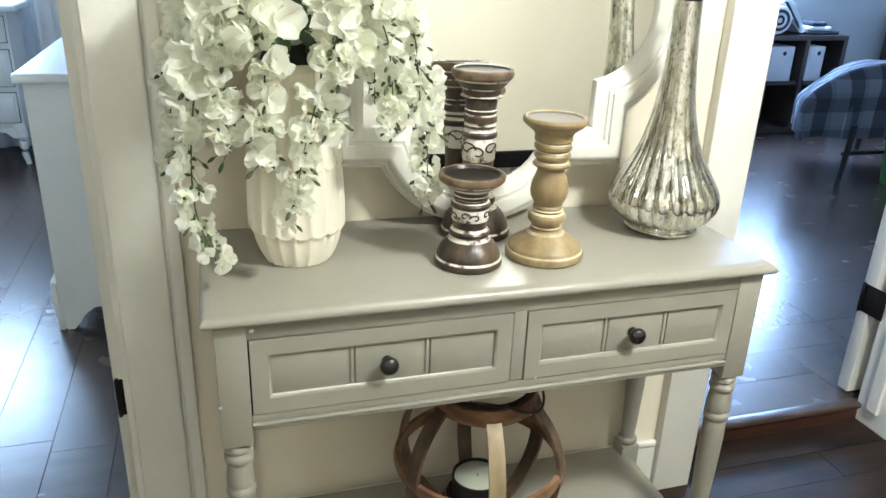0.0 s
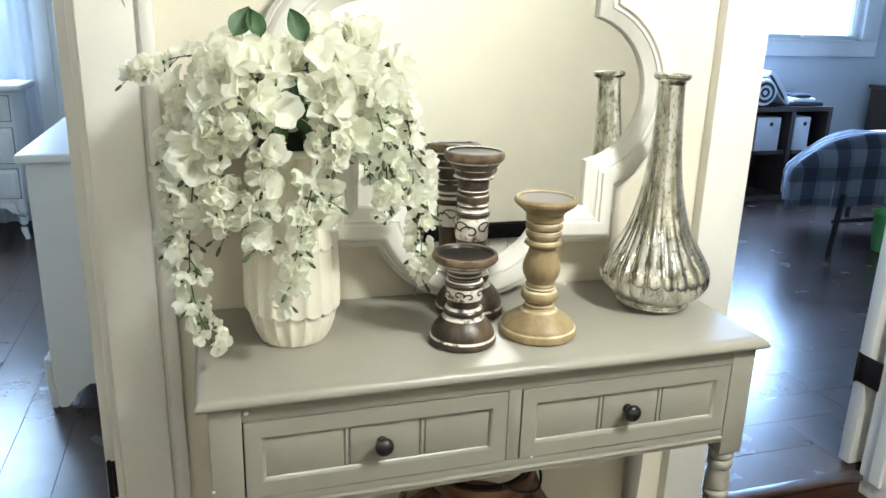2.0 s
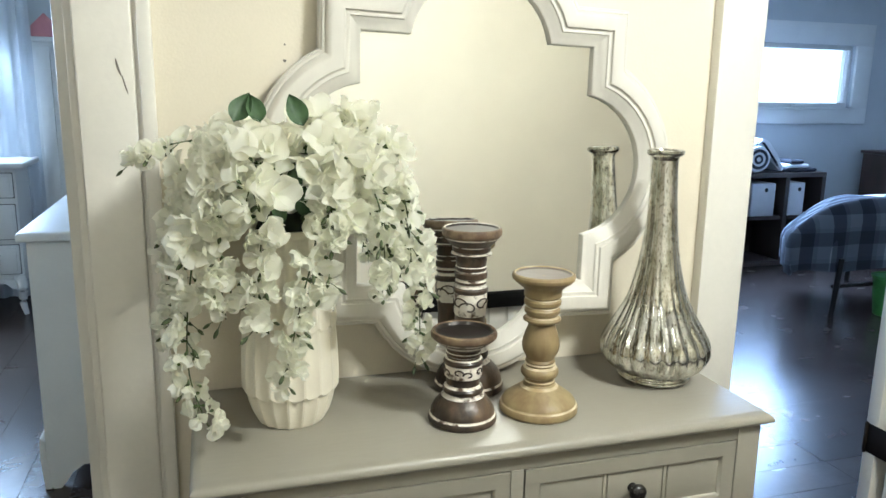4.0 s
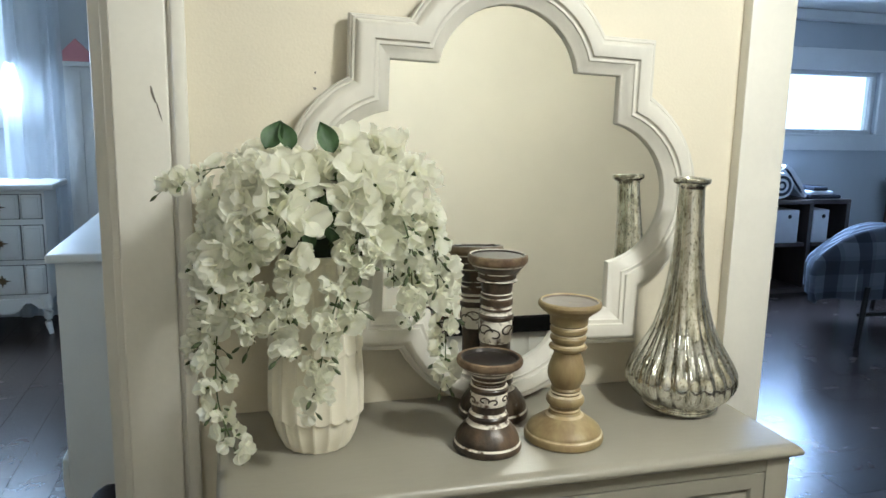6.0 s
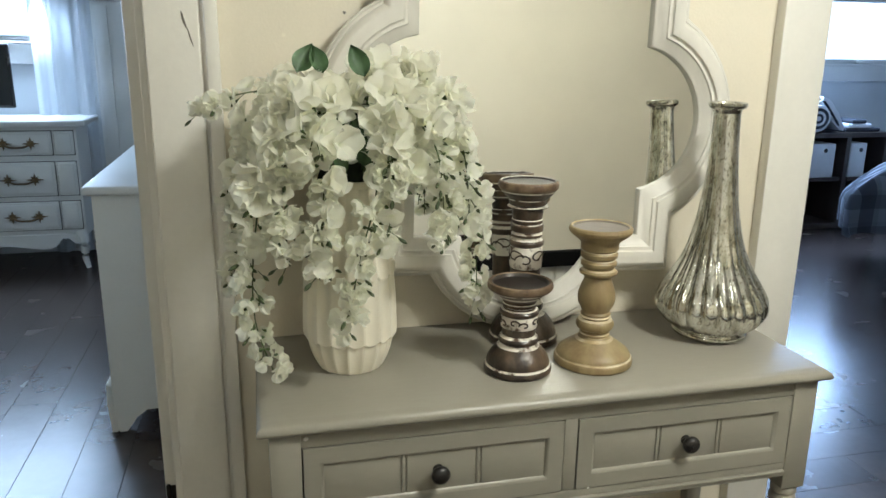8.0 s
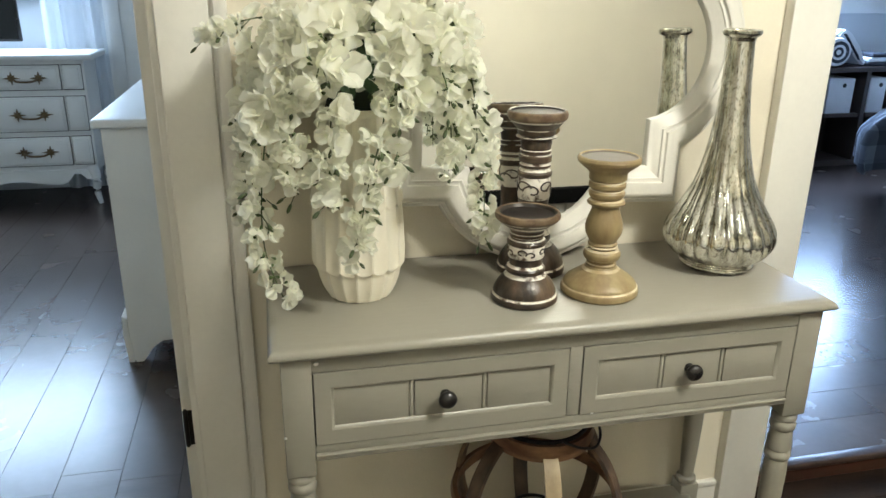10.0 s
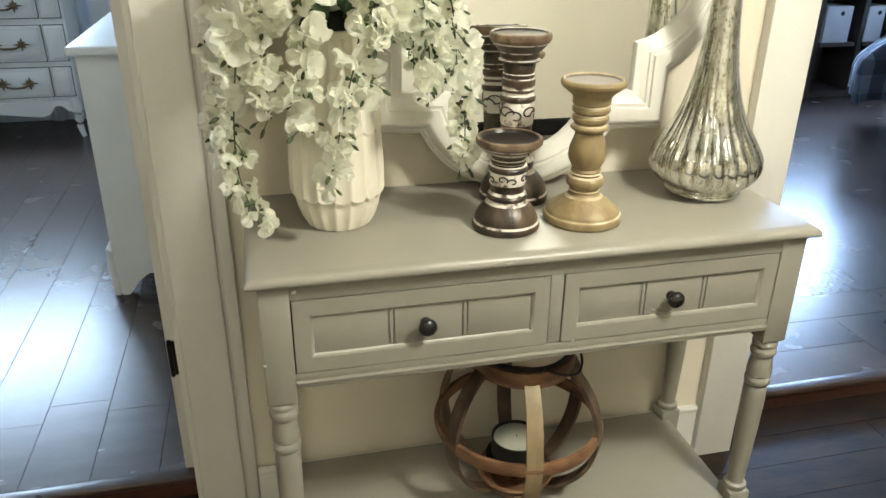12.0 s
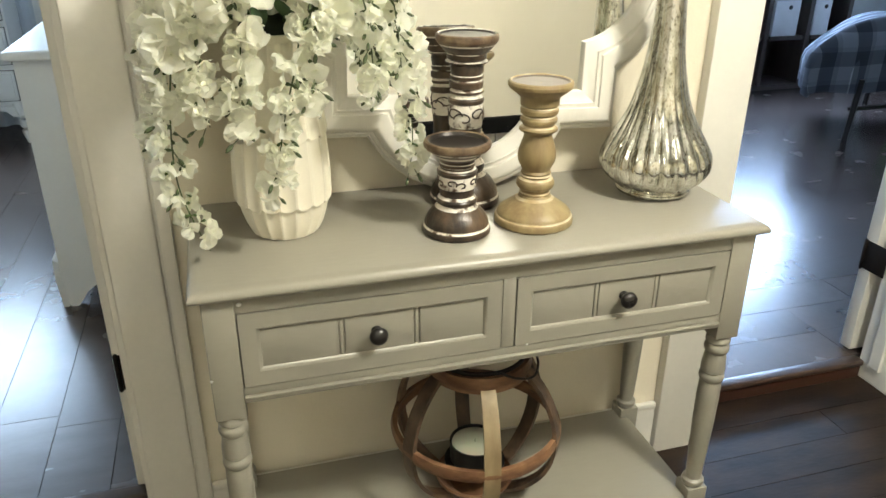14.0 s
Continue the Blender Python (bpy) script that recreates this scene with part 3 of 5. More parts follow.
def mercury_glass():
    m = bpy.data.materials.new("mercury_glass")
    m.use_nodes = True
    n, link = m.node_tree.nodes, m.node_tree.links.new
    b = n["Principled BSDF"]
    co = n.new("ShaderNodeTexCoord")
    a, f, v = n.new("ShaderNodeTexNoise"), n.new("ShaderNodeTexNoise"), n.new("ShaderNodeTexVoronoi")
    a.inputs["Scale"].default_value, f.inputs["Scale"].default_value, v.inputs["Scale"].default_value = 60, 230, 120
    a.inputs["Detail"].default_value = 6
    mp = n.new("ShaderNodeMapping")
    mp.inputs["Scale"].default_value = (1, 1, 0.45)
    link(co.outputs["Object"], mp.inputs[0])
    for t in (a, f, v):
        link(mp.outputs[0], t.inputs[0])
    r = n.new("ShaderNodeValToRGB")
    e = r.color_ramp.elements
    e[0].position, e[0].color = 0.27, (0.20, 0.185, 0.13, 1)
    e[1].position, e[1].color = 0.58, (0.80, 0.79, 0.73, 1)
    k = e.new(0.40)
    k.color = (0.52, 0.51, 0.43, 1)
    link(a.outputs[0], r.inputs[0])
    s = n.new("ShaderNodeValToRGB")
    s.color_ramp.elements[0].position, s.color_ramp.elements[0].color = 0.31, (0.22, 0.19, 0.13, 1)
    s.color_ramp.elements[1].position, s.color_ramp.elements[1].color = 0.45, (1, 1, 1, 1)
    link(f.outputs[0], s.inputs[0])
    x = n.new("ShaderNodeMix")
    x.data_type, x.blend_type = "RGBA", "MULTIPLY"
    x.inputs[0].default_value = 0.8
    link(r.outputs[0], x.inputs[6]), link(s.outputs[0], x.inputs[7])
    link(x.outputs[2], b.inputs["Base Color"])
    b.inputs["Metallic"].default_value = 0.92
    q = n.new("ShaderNodeMapRange")
    q.inputs["To Min"].default_value, q.inputs["To Max"].default_value = 0.22, 0.06
    link(a.outputs[0], q.inputs[0]), link(q.outputs[0], b.inputs["Roughness"])
    bp = n.new("ShaderNodeBump")
    bp.inputs["Strength"].default_value, bp.inputs["Distance"].default_value = 0.25, 0.003
    link(a.outputs[0], bp.inputs["Height"]), link(bp.outputs[0], b.inputs["Normal"])
    b.inputs["Coat Weight"].default_value, b.inputs["Coat Roughness"].default_value = 0.6, 0.04
    return m


MERCURY = mercury_glass()
SVASE = (0.881, 0.212, TOP)
prof = smooth_profile([(0.0595, 0.0), (0.0680, 0.003), (0.0714, 0.009), (0.0680, 0.014), (0.0824, 0.024), (0.0986, 0.040), (0.1067, 0.060), (0.1050, 0.080), (0.0935, 0.103), (0.0782, 0.128), (0.0638, 0.155), (0.0523, 0.185), (0.0429, 0.222), (0.0353, 0.265), (0.0298, 0.315), (0.0265, 0.365), (0.0247, 0.415), (0.0242, 0.436)], 4)


def silver_flute(a, z):
    depth = 0.075 * min(1, max(0, (z - 0.012) / 0.02)) * (1 if z < 0.10 else max(0.22, 1 - (z - 0.10) / 0.16))
    return 1 - depth * (1 - abs(math.sin(11 * a + 1.2 * z * 6)) ** 0.7) if z < 0.43 else 1


silver = thing("glass_vase", SVASE, "tall fluted silver mercury glass vase with a slender neck", "vase")


def lean(bm):
    """The hand-blown vase is a little crooked: its neck leans off the base."""
    for v in bm.verts:
        v.co.x -= 0.020 * (v.co.z - TOP)
    return bm


part("body", lean(lathe(prof, SVASE, 176, silver_flute)), MERCURY, silver, smooth=60)
part("lip", lean(lathe([(0.0247, 0.434), (0.0263, 0.440), (0.0336, 0.4445), (0.0348, 0.448), (0.0344, 0.4525), (0.0314, 0.4545), (0.0255, 0.4535), (0.0208, 0.445), (0.0204, 0.40), (0.0017, 0.395)], SVASE, 48)), MERCURY, silver, "rounded glass lip")

WVASE = (0.166, 0.210, TOP)
FL = 18


def facet(a):
    f = (a * FL / (2 * math.pi)) % 1
    return abs(2 * f - 1)


def tier(points, scallop, seg=FL * 8):
    """One fluted tier: hollow panels between sharp ridges, each ending in a rounded lower edge."""
    bm = bmesh.new()
    rings = []
    n = len(points)
    for k, (r, z) in enumerate(points):
        ring = []
        for s in range(seg):
            a = 2 * math.pi * (s + 0.5) / seg
            d = facet(a)
            w = max(0.0, 1 - k / (n * 0.6)) if scallop else 0
            rr = 0.945 * r * (1 - 0.052 + 0.064 * d ** 2.0)
            ring.append(bm.verts.new((WVASE[0] + rr * math.cos(a), WVASE[1] + rr * math.sin(a), WVASE[2] + z + scallop * w * d ** 2.5)))
        rings.append(ring)
    for p, q in zip(rings, rings[1:]):
        for s in range(seg):
            bm.faces.new((p[s], p[(s + 1) % seg], q[(s + 1) % seg], q[s]))
    return bm


white = thing("ceramic_vase", WVASE, "cream ceramic vase in three tiers of scalloped flutes", "vase")
part("lower_tier", join(tier([(0.0590, 0.001), (0.0612, 0.004), (0.0690, 0.018), (0.0755, 0.036), (0.0795, 0.054), (0.0795, 0.085)], 0), lathe([(0.052, 0), (0.0555, 0.002), (0.002, 0.003)], WVASE, 40)), CERAMIC, white, smooth=14)
part("middle_tier", tier([(0.0755, 0.0620), (0.0845, 0.0545), (0.0868, 0.0580), (0.0870, 0.075), (0.0866, 0.10), (0.0852, 0.13), (0.0825, 0.165), (0.080, 0.185)], 0.014), CERAMIC, white, smooth=14)
part("upper_tier", tier([(0.0765, 0.1730), (0.0838, 0.1660), (0.0852, 0.1700), (0.0838, 0.182), (0.0800, 0.205), (0.0740, 0.235), (0.0670, 0.27), (0.0610, 0.305), (0.0600, 0.325)], 0.014), CERAMIC, white, smooth=14)
part("rim", lathe([(0.0585, 0.322), (0.0610, 0.328), (0.0600, 0.333), (0.0570, 0.334), (0.0545, 0.328), (0.053, 0.27), (0.002, 0.262)], WVASE, 48), CERAMIC, white)

# ---- flower arrangement ----


def petal_material(eye=True):
    m = bpy.data.materials.new("white_silk_petal" if eye else "white_silk_crowd")
    m.use_nodes = True
    n, link = m.node_tree.nodes, m.node_tree.links.new
    b, out = n["Principled BSDF"], n["Material Output"]
    co = n.new("ShaderNodeTexCoord")
    ln = n.new("ShaderNodeVectorMath")
    ln.operation = "LENGTH"
    link(co.outputs["Object"], ln.inputs[0])
    r = n.new("ShaderNodeValToRGB")
    e = r.color_ramp.elements
    e[0].position, e[0].color = 0.0, (0.60, 0.68, 0.30, 1)
    e[1].position, e[1].color = 0.0095, (0.94, 0.935, 0.845, 1)
    k = e.new(0.0045)
    k.color = (0.88, 0.89, 0.74, 1)
    if eye:
        link(ln.outputs["Value"], r.inputs[0])
    else:
        nz = n.new("ShaderNodeTexNoise")
        nz.inputs["Scale"].default_value = 55
        e[0].position, e[0].color, k.position, e[2].position = 0.25, (0.86, 0.88, 0.72, 1), 0.42, 0.58
        link(co.outputs["Object"], nz.inputs[0]), link(nz.outputs[0], r.inputs[0])
    link(r.outputs[0], b.inputs["Base Color"])
    b.inputs["Roughness"].default_value = 0.65
    t = n.new("ShaderNodeBsdfTranslucent")
    t.inputs[0].default_value = (0.975, 0.97, 0.89, 1)
    x = n.new("ShaderNodeMixShader")
    x.inputs[0].default_value = 0.58
    link(b.outputs[0], x.inputs[1]), link(t.outputs[0], x.inputs[2])
    link(x.outputs[0], out.inputs["Surface"])
    return m


PETAL = petal_material()
PETAL_PLAIN = petal_material(False)
LEAF = material("green_silk_leaf", (0.055, 0.115, 0.04), 0.55, second=(0.025, 0.06, 0.022), scale=40, grain=150, bump=0.15, vary=0.2)
STEM = material("green_stem", (0.07, 0.11, 0.035), 0.6, vary=0.25, scale=60)
BUD = material("dark_green_bud", (0.075, 0.105, 0.035), 0.55, second=(0.035, 0.05, 0.02), scale=80, vary=0.2)
rng = random.Random(7)


def blossom_mesh(i, petals, size, cup):
    """An open blossom: wavy, cupped petals round a greenish eye, with a small green calyx behind it. Faces +z."""
    r = random.Random(i)
    bm = bmesh.new()
    U, V = 5, 7
    share = (0.30, 0.72, 0.96, 1.0, 0.86, 0.58)
    for p in range(petals):
        a0 = 2 * math.pi * p / petals + r.uniform(-0.25, 0.25)
        length, width = size * r.uniform(0.85, 1.15), size * r.uniform(0.95, 1.2) * (3.8 / petals + 0.25)
        tilt = cup + 0.1 + r.uniform(-0.35, 0.35)
        curl, wave, phase = r.uniform(-0.1, 0.7), r.uniform(0.03, 0.07), r.uniform(0, 6.3)
        grid = []
        for u in range(U + 1):
            row = []
            fu = u / U
            half = width * 0.5 * share[u]
            bend = tilt - curl * fu
            along = length * fu
            for v in range(V):
                fv = v / (V - 1) * 2 - 1
                back = 0.20 * length * fv * fv * fu * fu
                x = along * math.cos(bend) - back
                y = half * fv
                z = along * math.sin(bend) + size * (0.15 * fv * fv * (0.3 + fu) + wave * fu * math.sin(3.4 * fv + phase) + 0.015 * math.sin(7 * fv + 5 * fu + phase) * fu)
                row.append(bm.verts.new((x * math.cos(a0) - y * math.sin(a0), x * math.sin(a0) + y * math.cos(a0), z + 0.0015 * (p % 2))))
            grid.append(row)
        for u in range(U):
            for v in range(V - 1):
                bm.faces.new((grid[u][v], grid[u][v + 1], grid[u + 1][v + 1], grid[u + 1][v]))
    n = len(bm.faces)
    c = lathe([(0.0008, -0.010), (0.0016, -0.007), (0.0032, -0.002), (0.002, 0.001)], (0, 0, 0), 6)
    join(bm, c)
    bm.faces.ensure_lookup_table()
    for f in bm.faces[n:]:
        f.material_index = 1
    me = solid("blossom", bm, [PETAL, STEM])
    me.shade_smooth()
    return me


LARGE = [blossom_mesh(i, r, s, c) for i, (r, s, c) in enumerate(((5, 0.036, 0.55), (4, 0.037, 0.8), (5, 0.034, 0.45), (4, 0.038, 1.0), (5, 0.035, 0.75), (4, 0.038, 1.05)))]
SMALL = [blossom_mesh(10 + i, r, s, c) for i, (r, s, c) in enumerate(((4, 0.0212, 0.7), (4, 0.0202, 0.5), (4, 0.0195, 1.0), (3, 0.0212, 0.9), (4, 0.0212, 0.85)))]


def bud_mesh():
    bm = lathe([(0.0006, -0.012), (0.0007, -0.001), (0.0018, 0.001), (0.0026, 0.005), (0.0022, 0.009), (0.0004, 0.0125)], (0, 0, 0), 6)
    me = solid("bud", bm, BUD)
    me.shade_smooth()
    return me


def leaf_mesh(length, width):
    bm = bmesh.new()
    rows = []
    for u in range(8):
        f = u / 7
        half = width * 0.5 * (math.sin(math.pi * f ** 0.8) ** 0.85 + 0.02)
        rows.append([bm.verts.new((half * v, length * f, 0.25 * width * abs(v) - 0.3 * length * f * f * 0.5 + 0.03 * length * math.sin(9 * f + 2 * v))) for v in (-1, -0.5, 0, 0.5, 1)])
    for p, q in zip(rows, rows[1:]):
        for k in range(4):
            bm.faces.new((p[k], p[k + 1], q[k + 1], q[k]))
    me = solid("leaf", bm, LEAF)
    me.shade_smooth()
    return me


BUDS, LEAVES = bud_mesh(), [leaf_mesh(0.046, 0.030), leaf_mesh(0.055, 0.034), leaf_mesh(0.07, 0.030)]
MOUTH = Vector((WVASE[0], WVASE[1], TOP + 0.30))
flowers = thing("flower_arrangement", MOUTH, "trailing white silk blossoms with green leaves in the cream vase", "flowers")


def attach(name, me, place, direction, spin, scale, owner):
    ob = new(name, me)
    ob.parent = owner
    q = Vector(direction).to_track_quat("Z", "Y").to_matrix().to_4x4()
    ob.matrix_local = Matrix.Translation(Vector(place) - MOUTH) @ q @ Matrix.Rotation(spin, 4, "Z") @ Matrix.Diagonal((scale, scale, scale, 1))
    return ob


def curve_points(points, n):
    p = [Vector(v) for v in points]
    p = [2 * p[0] - p[1]] + p + [2 * p[-1] - p[-2]]
    out = []
    for s in range(n + 1):
        g = min(s / n * (len(p) - 3), len(p) - 3 - 1e-6)
        i, t = int(g), g - int(g)
        a, b, c, d = p[i:i + 4]
        out.append(0.5 * (2 * b + (c - a) * t + (2 * a - 5 * b + 4 * c - d) * t * t + (3 * b - a - 3 * c + d) * t ** 3))
    return out


def tube(points, r0, r1, seg=6):
    bm = bmesh.new()
    rings = []
    for i, p in enumerate(points):
        d = (points[min(i + 1, len(points) - 1)] - points[max(i - 1, 0)]).normalized()
        q = d.to_track_quat("Z", "Y")
        r = r0 + (r1 - r0) * i / (len(points) - 1)
        rings.append([bm.verts.new(p + q @ Vector((r * math.cos(2 * math.pi * s / seg), r * math.sin(2 * math.pi * s / seg), 0))) for s in range(seg)])
    for a, b in zip(rings, rings[1:]):
        for s in range(seg):
            bm.faces.new((a[s], a[(s + 1) % seg], b[(s + 1) % seg], b[s]))
    bm.faces.new(rings[0][::-1]), bm.faces.new(rings[-1])
    return bm


CORE = Vector((0.17, 0.20, 1.10))


def in_gap(p):
    """The opening at the front where the foam and a few leaves show between the sprays."""
    return abs(p.x - 0.160) < 0.031 and p.y < 0.19 and 1.08 < p.z < 1.235


def spray(points, count, first=0.25, big=0.6, spread=0.016, buds=4):
    """A trailing stem with blossoms that grow smaller towards its tip, and buds at the end."""
    raw = curve_points([MOUTH - Vector((0, 0, 0.02))] + [Vector(p) for p in points], 160)
    run = [0.0]
    for a, c in zip(raw, raw[1:]):
        run.append(run[-1] + (c - a).length)
    pts = [raw[int(np.searchsorted(run, run[-1] * k / 40 - 1e-9))] for k in range(41)]
    part("stem", tube(pts, 0.0019, 0.0009), STEM, flowers)
    for k in range(count):
        f = first + (1 - first) * (k + rng.uniform(-0.3, 0.3)) / max(1, count - 1)
        f = min(max(f, first), 0.985)
        base = pts[int(f * 40)]
        if in_gap(base):
            continue
        out = base - CORE
        out.z *= 0.4
        out = out.normalized()
        side = Vector((rng.gauss(0, 0.75), rng.gauss(-0.35, 0.6), rng.gauss(0.0, 0.6)))
        d = (out * 0.9 + side).normalized()
        large = f < big or rng.random() < 0.05
        me = rng.choice(LARGE if large else SMALL)
        attach("blossom", me, base + d * spread * rng.uniform(0.5, 1.35) * (1 if large else 0.75), d, rng.uniform(0, 6.3), rng.uniform(0.80, 1.0), flowers)
    for k in range(int(count * 1.5)):
        f = first + (0.97 - first) * rng.random() ** 0.8
        if in_gap(pts[int(f * 40)]):
            continue
        a = rng.uniform(0, 2 * math.pi)
        d = Vector((math.cos(a), math.sin(a) - 0.25, rng.gauss(0, 0.5))).normalized()
        EXTRA.append((pts[int(f * 40)] + d * rng.uniform(0.006, 0.018), d, rng.uniform(0.75, 1.0), rng.choice(SMALL if f > 0.35 * big else LARGE)))
    for k in range(int(buds * 1.9)):
        f = rng.uniform(0.9, 1.0) if k < max(2, buds // 2) else rng.uniform(0.45, 0.9)
        d = Vector((rng.gauss(0, 0.8), rng.gauss(-0.6, 0.5), -0.7)).normalized()
        base = pts[int(f * 40)]
        attach("bud", BUDS, base + d * rng.uniform(0.014, 0.030), d, 0, rng.uniform(1.0, 1.45), flowers)


EXTRA = []
SPRAYS = [
    # points from the mouth outwards, blossoms, first share, share of large ones, spread, buds
    ([(0.13, 0.17, 1.24), (0.05, 0.13, 1.21), (0.015, 0.115, 1.08), (0.005, 0.108, 0.94), (0.03, 0.100, 0.845), (0.040, 0.098, 0.822)], 25, 0.25, 0.62, 0.016, 5),
    ([(0.11, 0.19, 1.27), (0.02, 0.18, 1.275), (-0.045, 0.18, 1.255), (-0.06, 0.18, 1.245)], 14, 0.3, 0.28, 0.013, 5),
    ([(0.12, 0.20, 1.27), (0.03, 0.20, 1.23), (-0.01, 0.19, 1.10), (-0.02, 0.18, 0.99), (-0.022, 0.175, 0.95)], 20, 0.25, 0.6, 0.016, 7),
    ([(0.14, 0.12, 1.22), (0.118, 0.08, 1.15), (0.110, 0.07, 1.06), (0.105, 0.07, 1.00)], 20, 0.3, 0.55, 0.018, 6),
    ([(0.205, 0.13, 1.20), (0.194, 0.085, 1.12), (0.168, 0.075, 1.03), (0.150, 0.075, 0.94), (0.14, 0.078, 0.905)], 18, 0.35, 0.42, 0.013, 5),
    ([(0.22, 0.19, 1.27), (0.30, 0.19, 1.28), (0.345, 0.19, 1.20), (0.378, 0.185, 1.06), (0.383, 0.17, 0.95), (0.376, 0.17, 0.897)], 31, 0.25, 0.5, 0.015, 8),
    ([(0.23, 0.15, 1.24), (0.29, 0.11, 1.20), (0.305, 0.10, 1.10), (0.300, 0.10, 1.03)], 20, 0.3, 0.45, 0.016, 9),
    ([(0.21, 0.13, 1.23), (0.222, 0.082, 1.15), (0.212, 0.075, 1.07), (0.20, 0.07, 1.035)], 18, 0.3, 0.6, 0.017, 5),
    ([(0.20, 0.21, 1.28), (0.265, 0.20, 1.305), (0.305, 0.20, 1.315)], 14, 0.35, 0.9, 0.014, 1),
    ([(0.18, 0.18, 1.26), (0.20, 0.14, 1.272), (0.24, 0.11, 1.245)], 14, 0.3, 1.0, 0.018, 1),
    ([(0.15, 0.18, 1.255), (0.11, 0.14, 1.272), (0.07, 0.11, 1.235)], 15, 0.3, 1.0, 0.018, 1),
    ([(0.15, 0.16, 1.24), (0.115, 0.10, 1.24), (0.095, 0.075, 1.19)], 12, 0.35, 1.0, 0.018, 1),
    ([(0.12, 0.23, 1.27), (0.05, 0.25, 1.25), (0.0, 0.25, 1.16), (-0.005, 0.25, 1.06)], 15, 0.3, 0.6, 0.018, 3),
    ([(0.24, 0.23, 1.27), (0.30, 0.25, 1.25), (0.335, 0.25, 1.14), (0.34, 0.24, 1.03)], 16, 0.3, 0.6, 0.018, 3),
    ([(0.10, 0.16, 1.24), (0.065, 0.10, 1.17), (0.058, 0.085, 1.08), (0.062, 0.085, 1.02)], 17, 0.35, 0.65, 0.017, 4),
    ([(0.25, 0.15, 1.25), (0.335, 0.14, 1.21), (0.355, 0.13, 1.10), (0.35, 0.13, 1.04)], 16, 0.35, 0.5, 0.016, 6),
]
for row in SPRAYS:
    spray(*row)


def filler(count, seed):
    """The dense heart of the arrangement and the crowd along its trails: blossoms too many to tell apart."""
    r = random.Random(seed)
    crowd = list(EXTRA)
    n = 0
    while n < count:
        a, h = r.uniform(0, 2 * math.pi), r.uniform(-0.45, 1.0)
        d = Vector((math.cos(a) * math.sqrt(max(0, 1 - h * h * 0.9)), math.sin(a) * math.sqrt(max(0, 1 - h * h * 0.9)), h))
        p = Vector((0.160 + 0.150 * d.x, 0.205 + 0.115 * d.y, 1.172 + 0.082 * d.z)) + Vector((r.gauss(0, 0.012), r.gauss(0, 0.008), r.gauss(0, 0.010)))
        if p.y > 0.33 or (abs(p.x - 0.162) < 0.046 and d.y < 0 and p.z < 1.24):
            continue
        n += 1
        out = d + Vector((r.gauss(0, 0.35), r.gauss(-0.2, 0.35), r.gauss(0, 0.35)))
        crowd.append((p, out, r.uniform(0.75, 1.05), r.choice(LARGE + SMALL)))
    verts, faces, mats = [], [], []
    for p, out, s, me in crowd:
        m = Matrix.Translation(p - MOUTH) @ out.to_track_quat("Z", "Y").to_matrix().to_4x4() @ Matrix.Rotation(r.uniform(0, 6.3), 4, "Z") @ Matrix.Diagonal((s, s, s, 1))
        o = len(verts)
        verts += [m @ v.co for v in me.vertices]
        faces += [[o + k for k in f.vertices] for f in me.polygons]
        mats += [f.material_index for f in me.polygons]
    me = bpy.data.meshes.new("blossom_mass")
    me.from_pydata(verts, [], faces)
    me.materials.append(PETAL_PLAIN), me.materials.append(STEM)
    me.polygons.foreach_set("material_index", mats)
    me.shade_smooth()
    ob = new("blossom_mass", me)
    ob.parent = flowers
    tagged(ob, "crowded white silk blossoms", kind="stuff")


filler(125, 4)
part("floral_foam", lathe([(0.052, 0.285), (0.052, 0.325), (0.046, 0.345), (0.03, 0.358), (0.003, 0.362)], WVASE, 24), material("dark_green_foam", (0.02, 0.032, 0.018), 0.9, vary=0.3, scale=60, bump=0.4), flowers, "dark green foam in the vase's mouth")
for place, d, i, s in (((0.086, 0.148, 1.304), (-0.25, -0.9, 0.25), 1, 0.95), ((0.124, 0.145, 1.303), (0.2, -0.9, 0.3), 1, 0.85), ((0.187, 0.140, 1.299), (0.1, -0.9, 0.15), 1, 0.95),
                       ((0.150, 0.10, 1.225), (0.3, -0.4, 0.7), 1, 1.0), ((0.165, 0.12, 1.185), (0.1, -0.9, 0.1), 2, 0.9), ((0.180, 0.115, 1.165), (-0.2, -0.9, 0.2), 1, 1.0), ((0.150, 0.13, 1.15), (0.2, -0.9, 0), 2, 0.8), ((0.22, 0.11, 1.255), (0.3, -0.3, 0.8), 2, 0.9), ((0.06, 0.13, 1.16), (-0.3, -0.8, 0.2), 1, 0.9)):
    q = Matrix.Translation(Vector(place) - MOUTH) @ Matrix.Rotation(rng.uniform(-0.5, 0.5), 4, "Y") @ Vector(d).to_track_quat("Z", "Y").to_matrix().to_4x4()
    ob = new("leaf", LEAVES[i])
    ob.parent = flowers
    ob.matrix_local = q @ Matrix.Diagonal((s, s, s, 1))

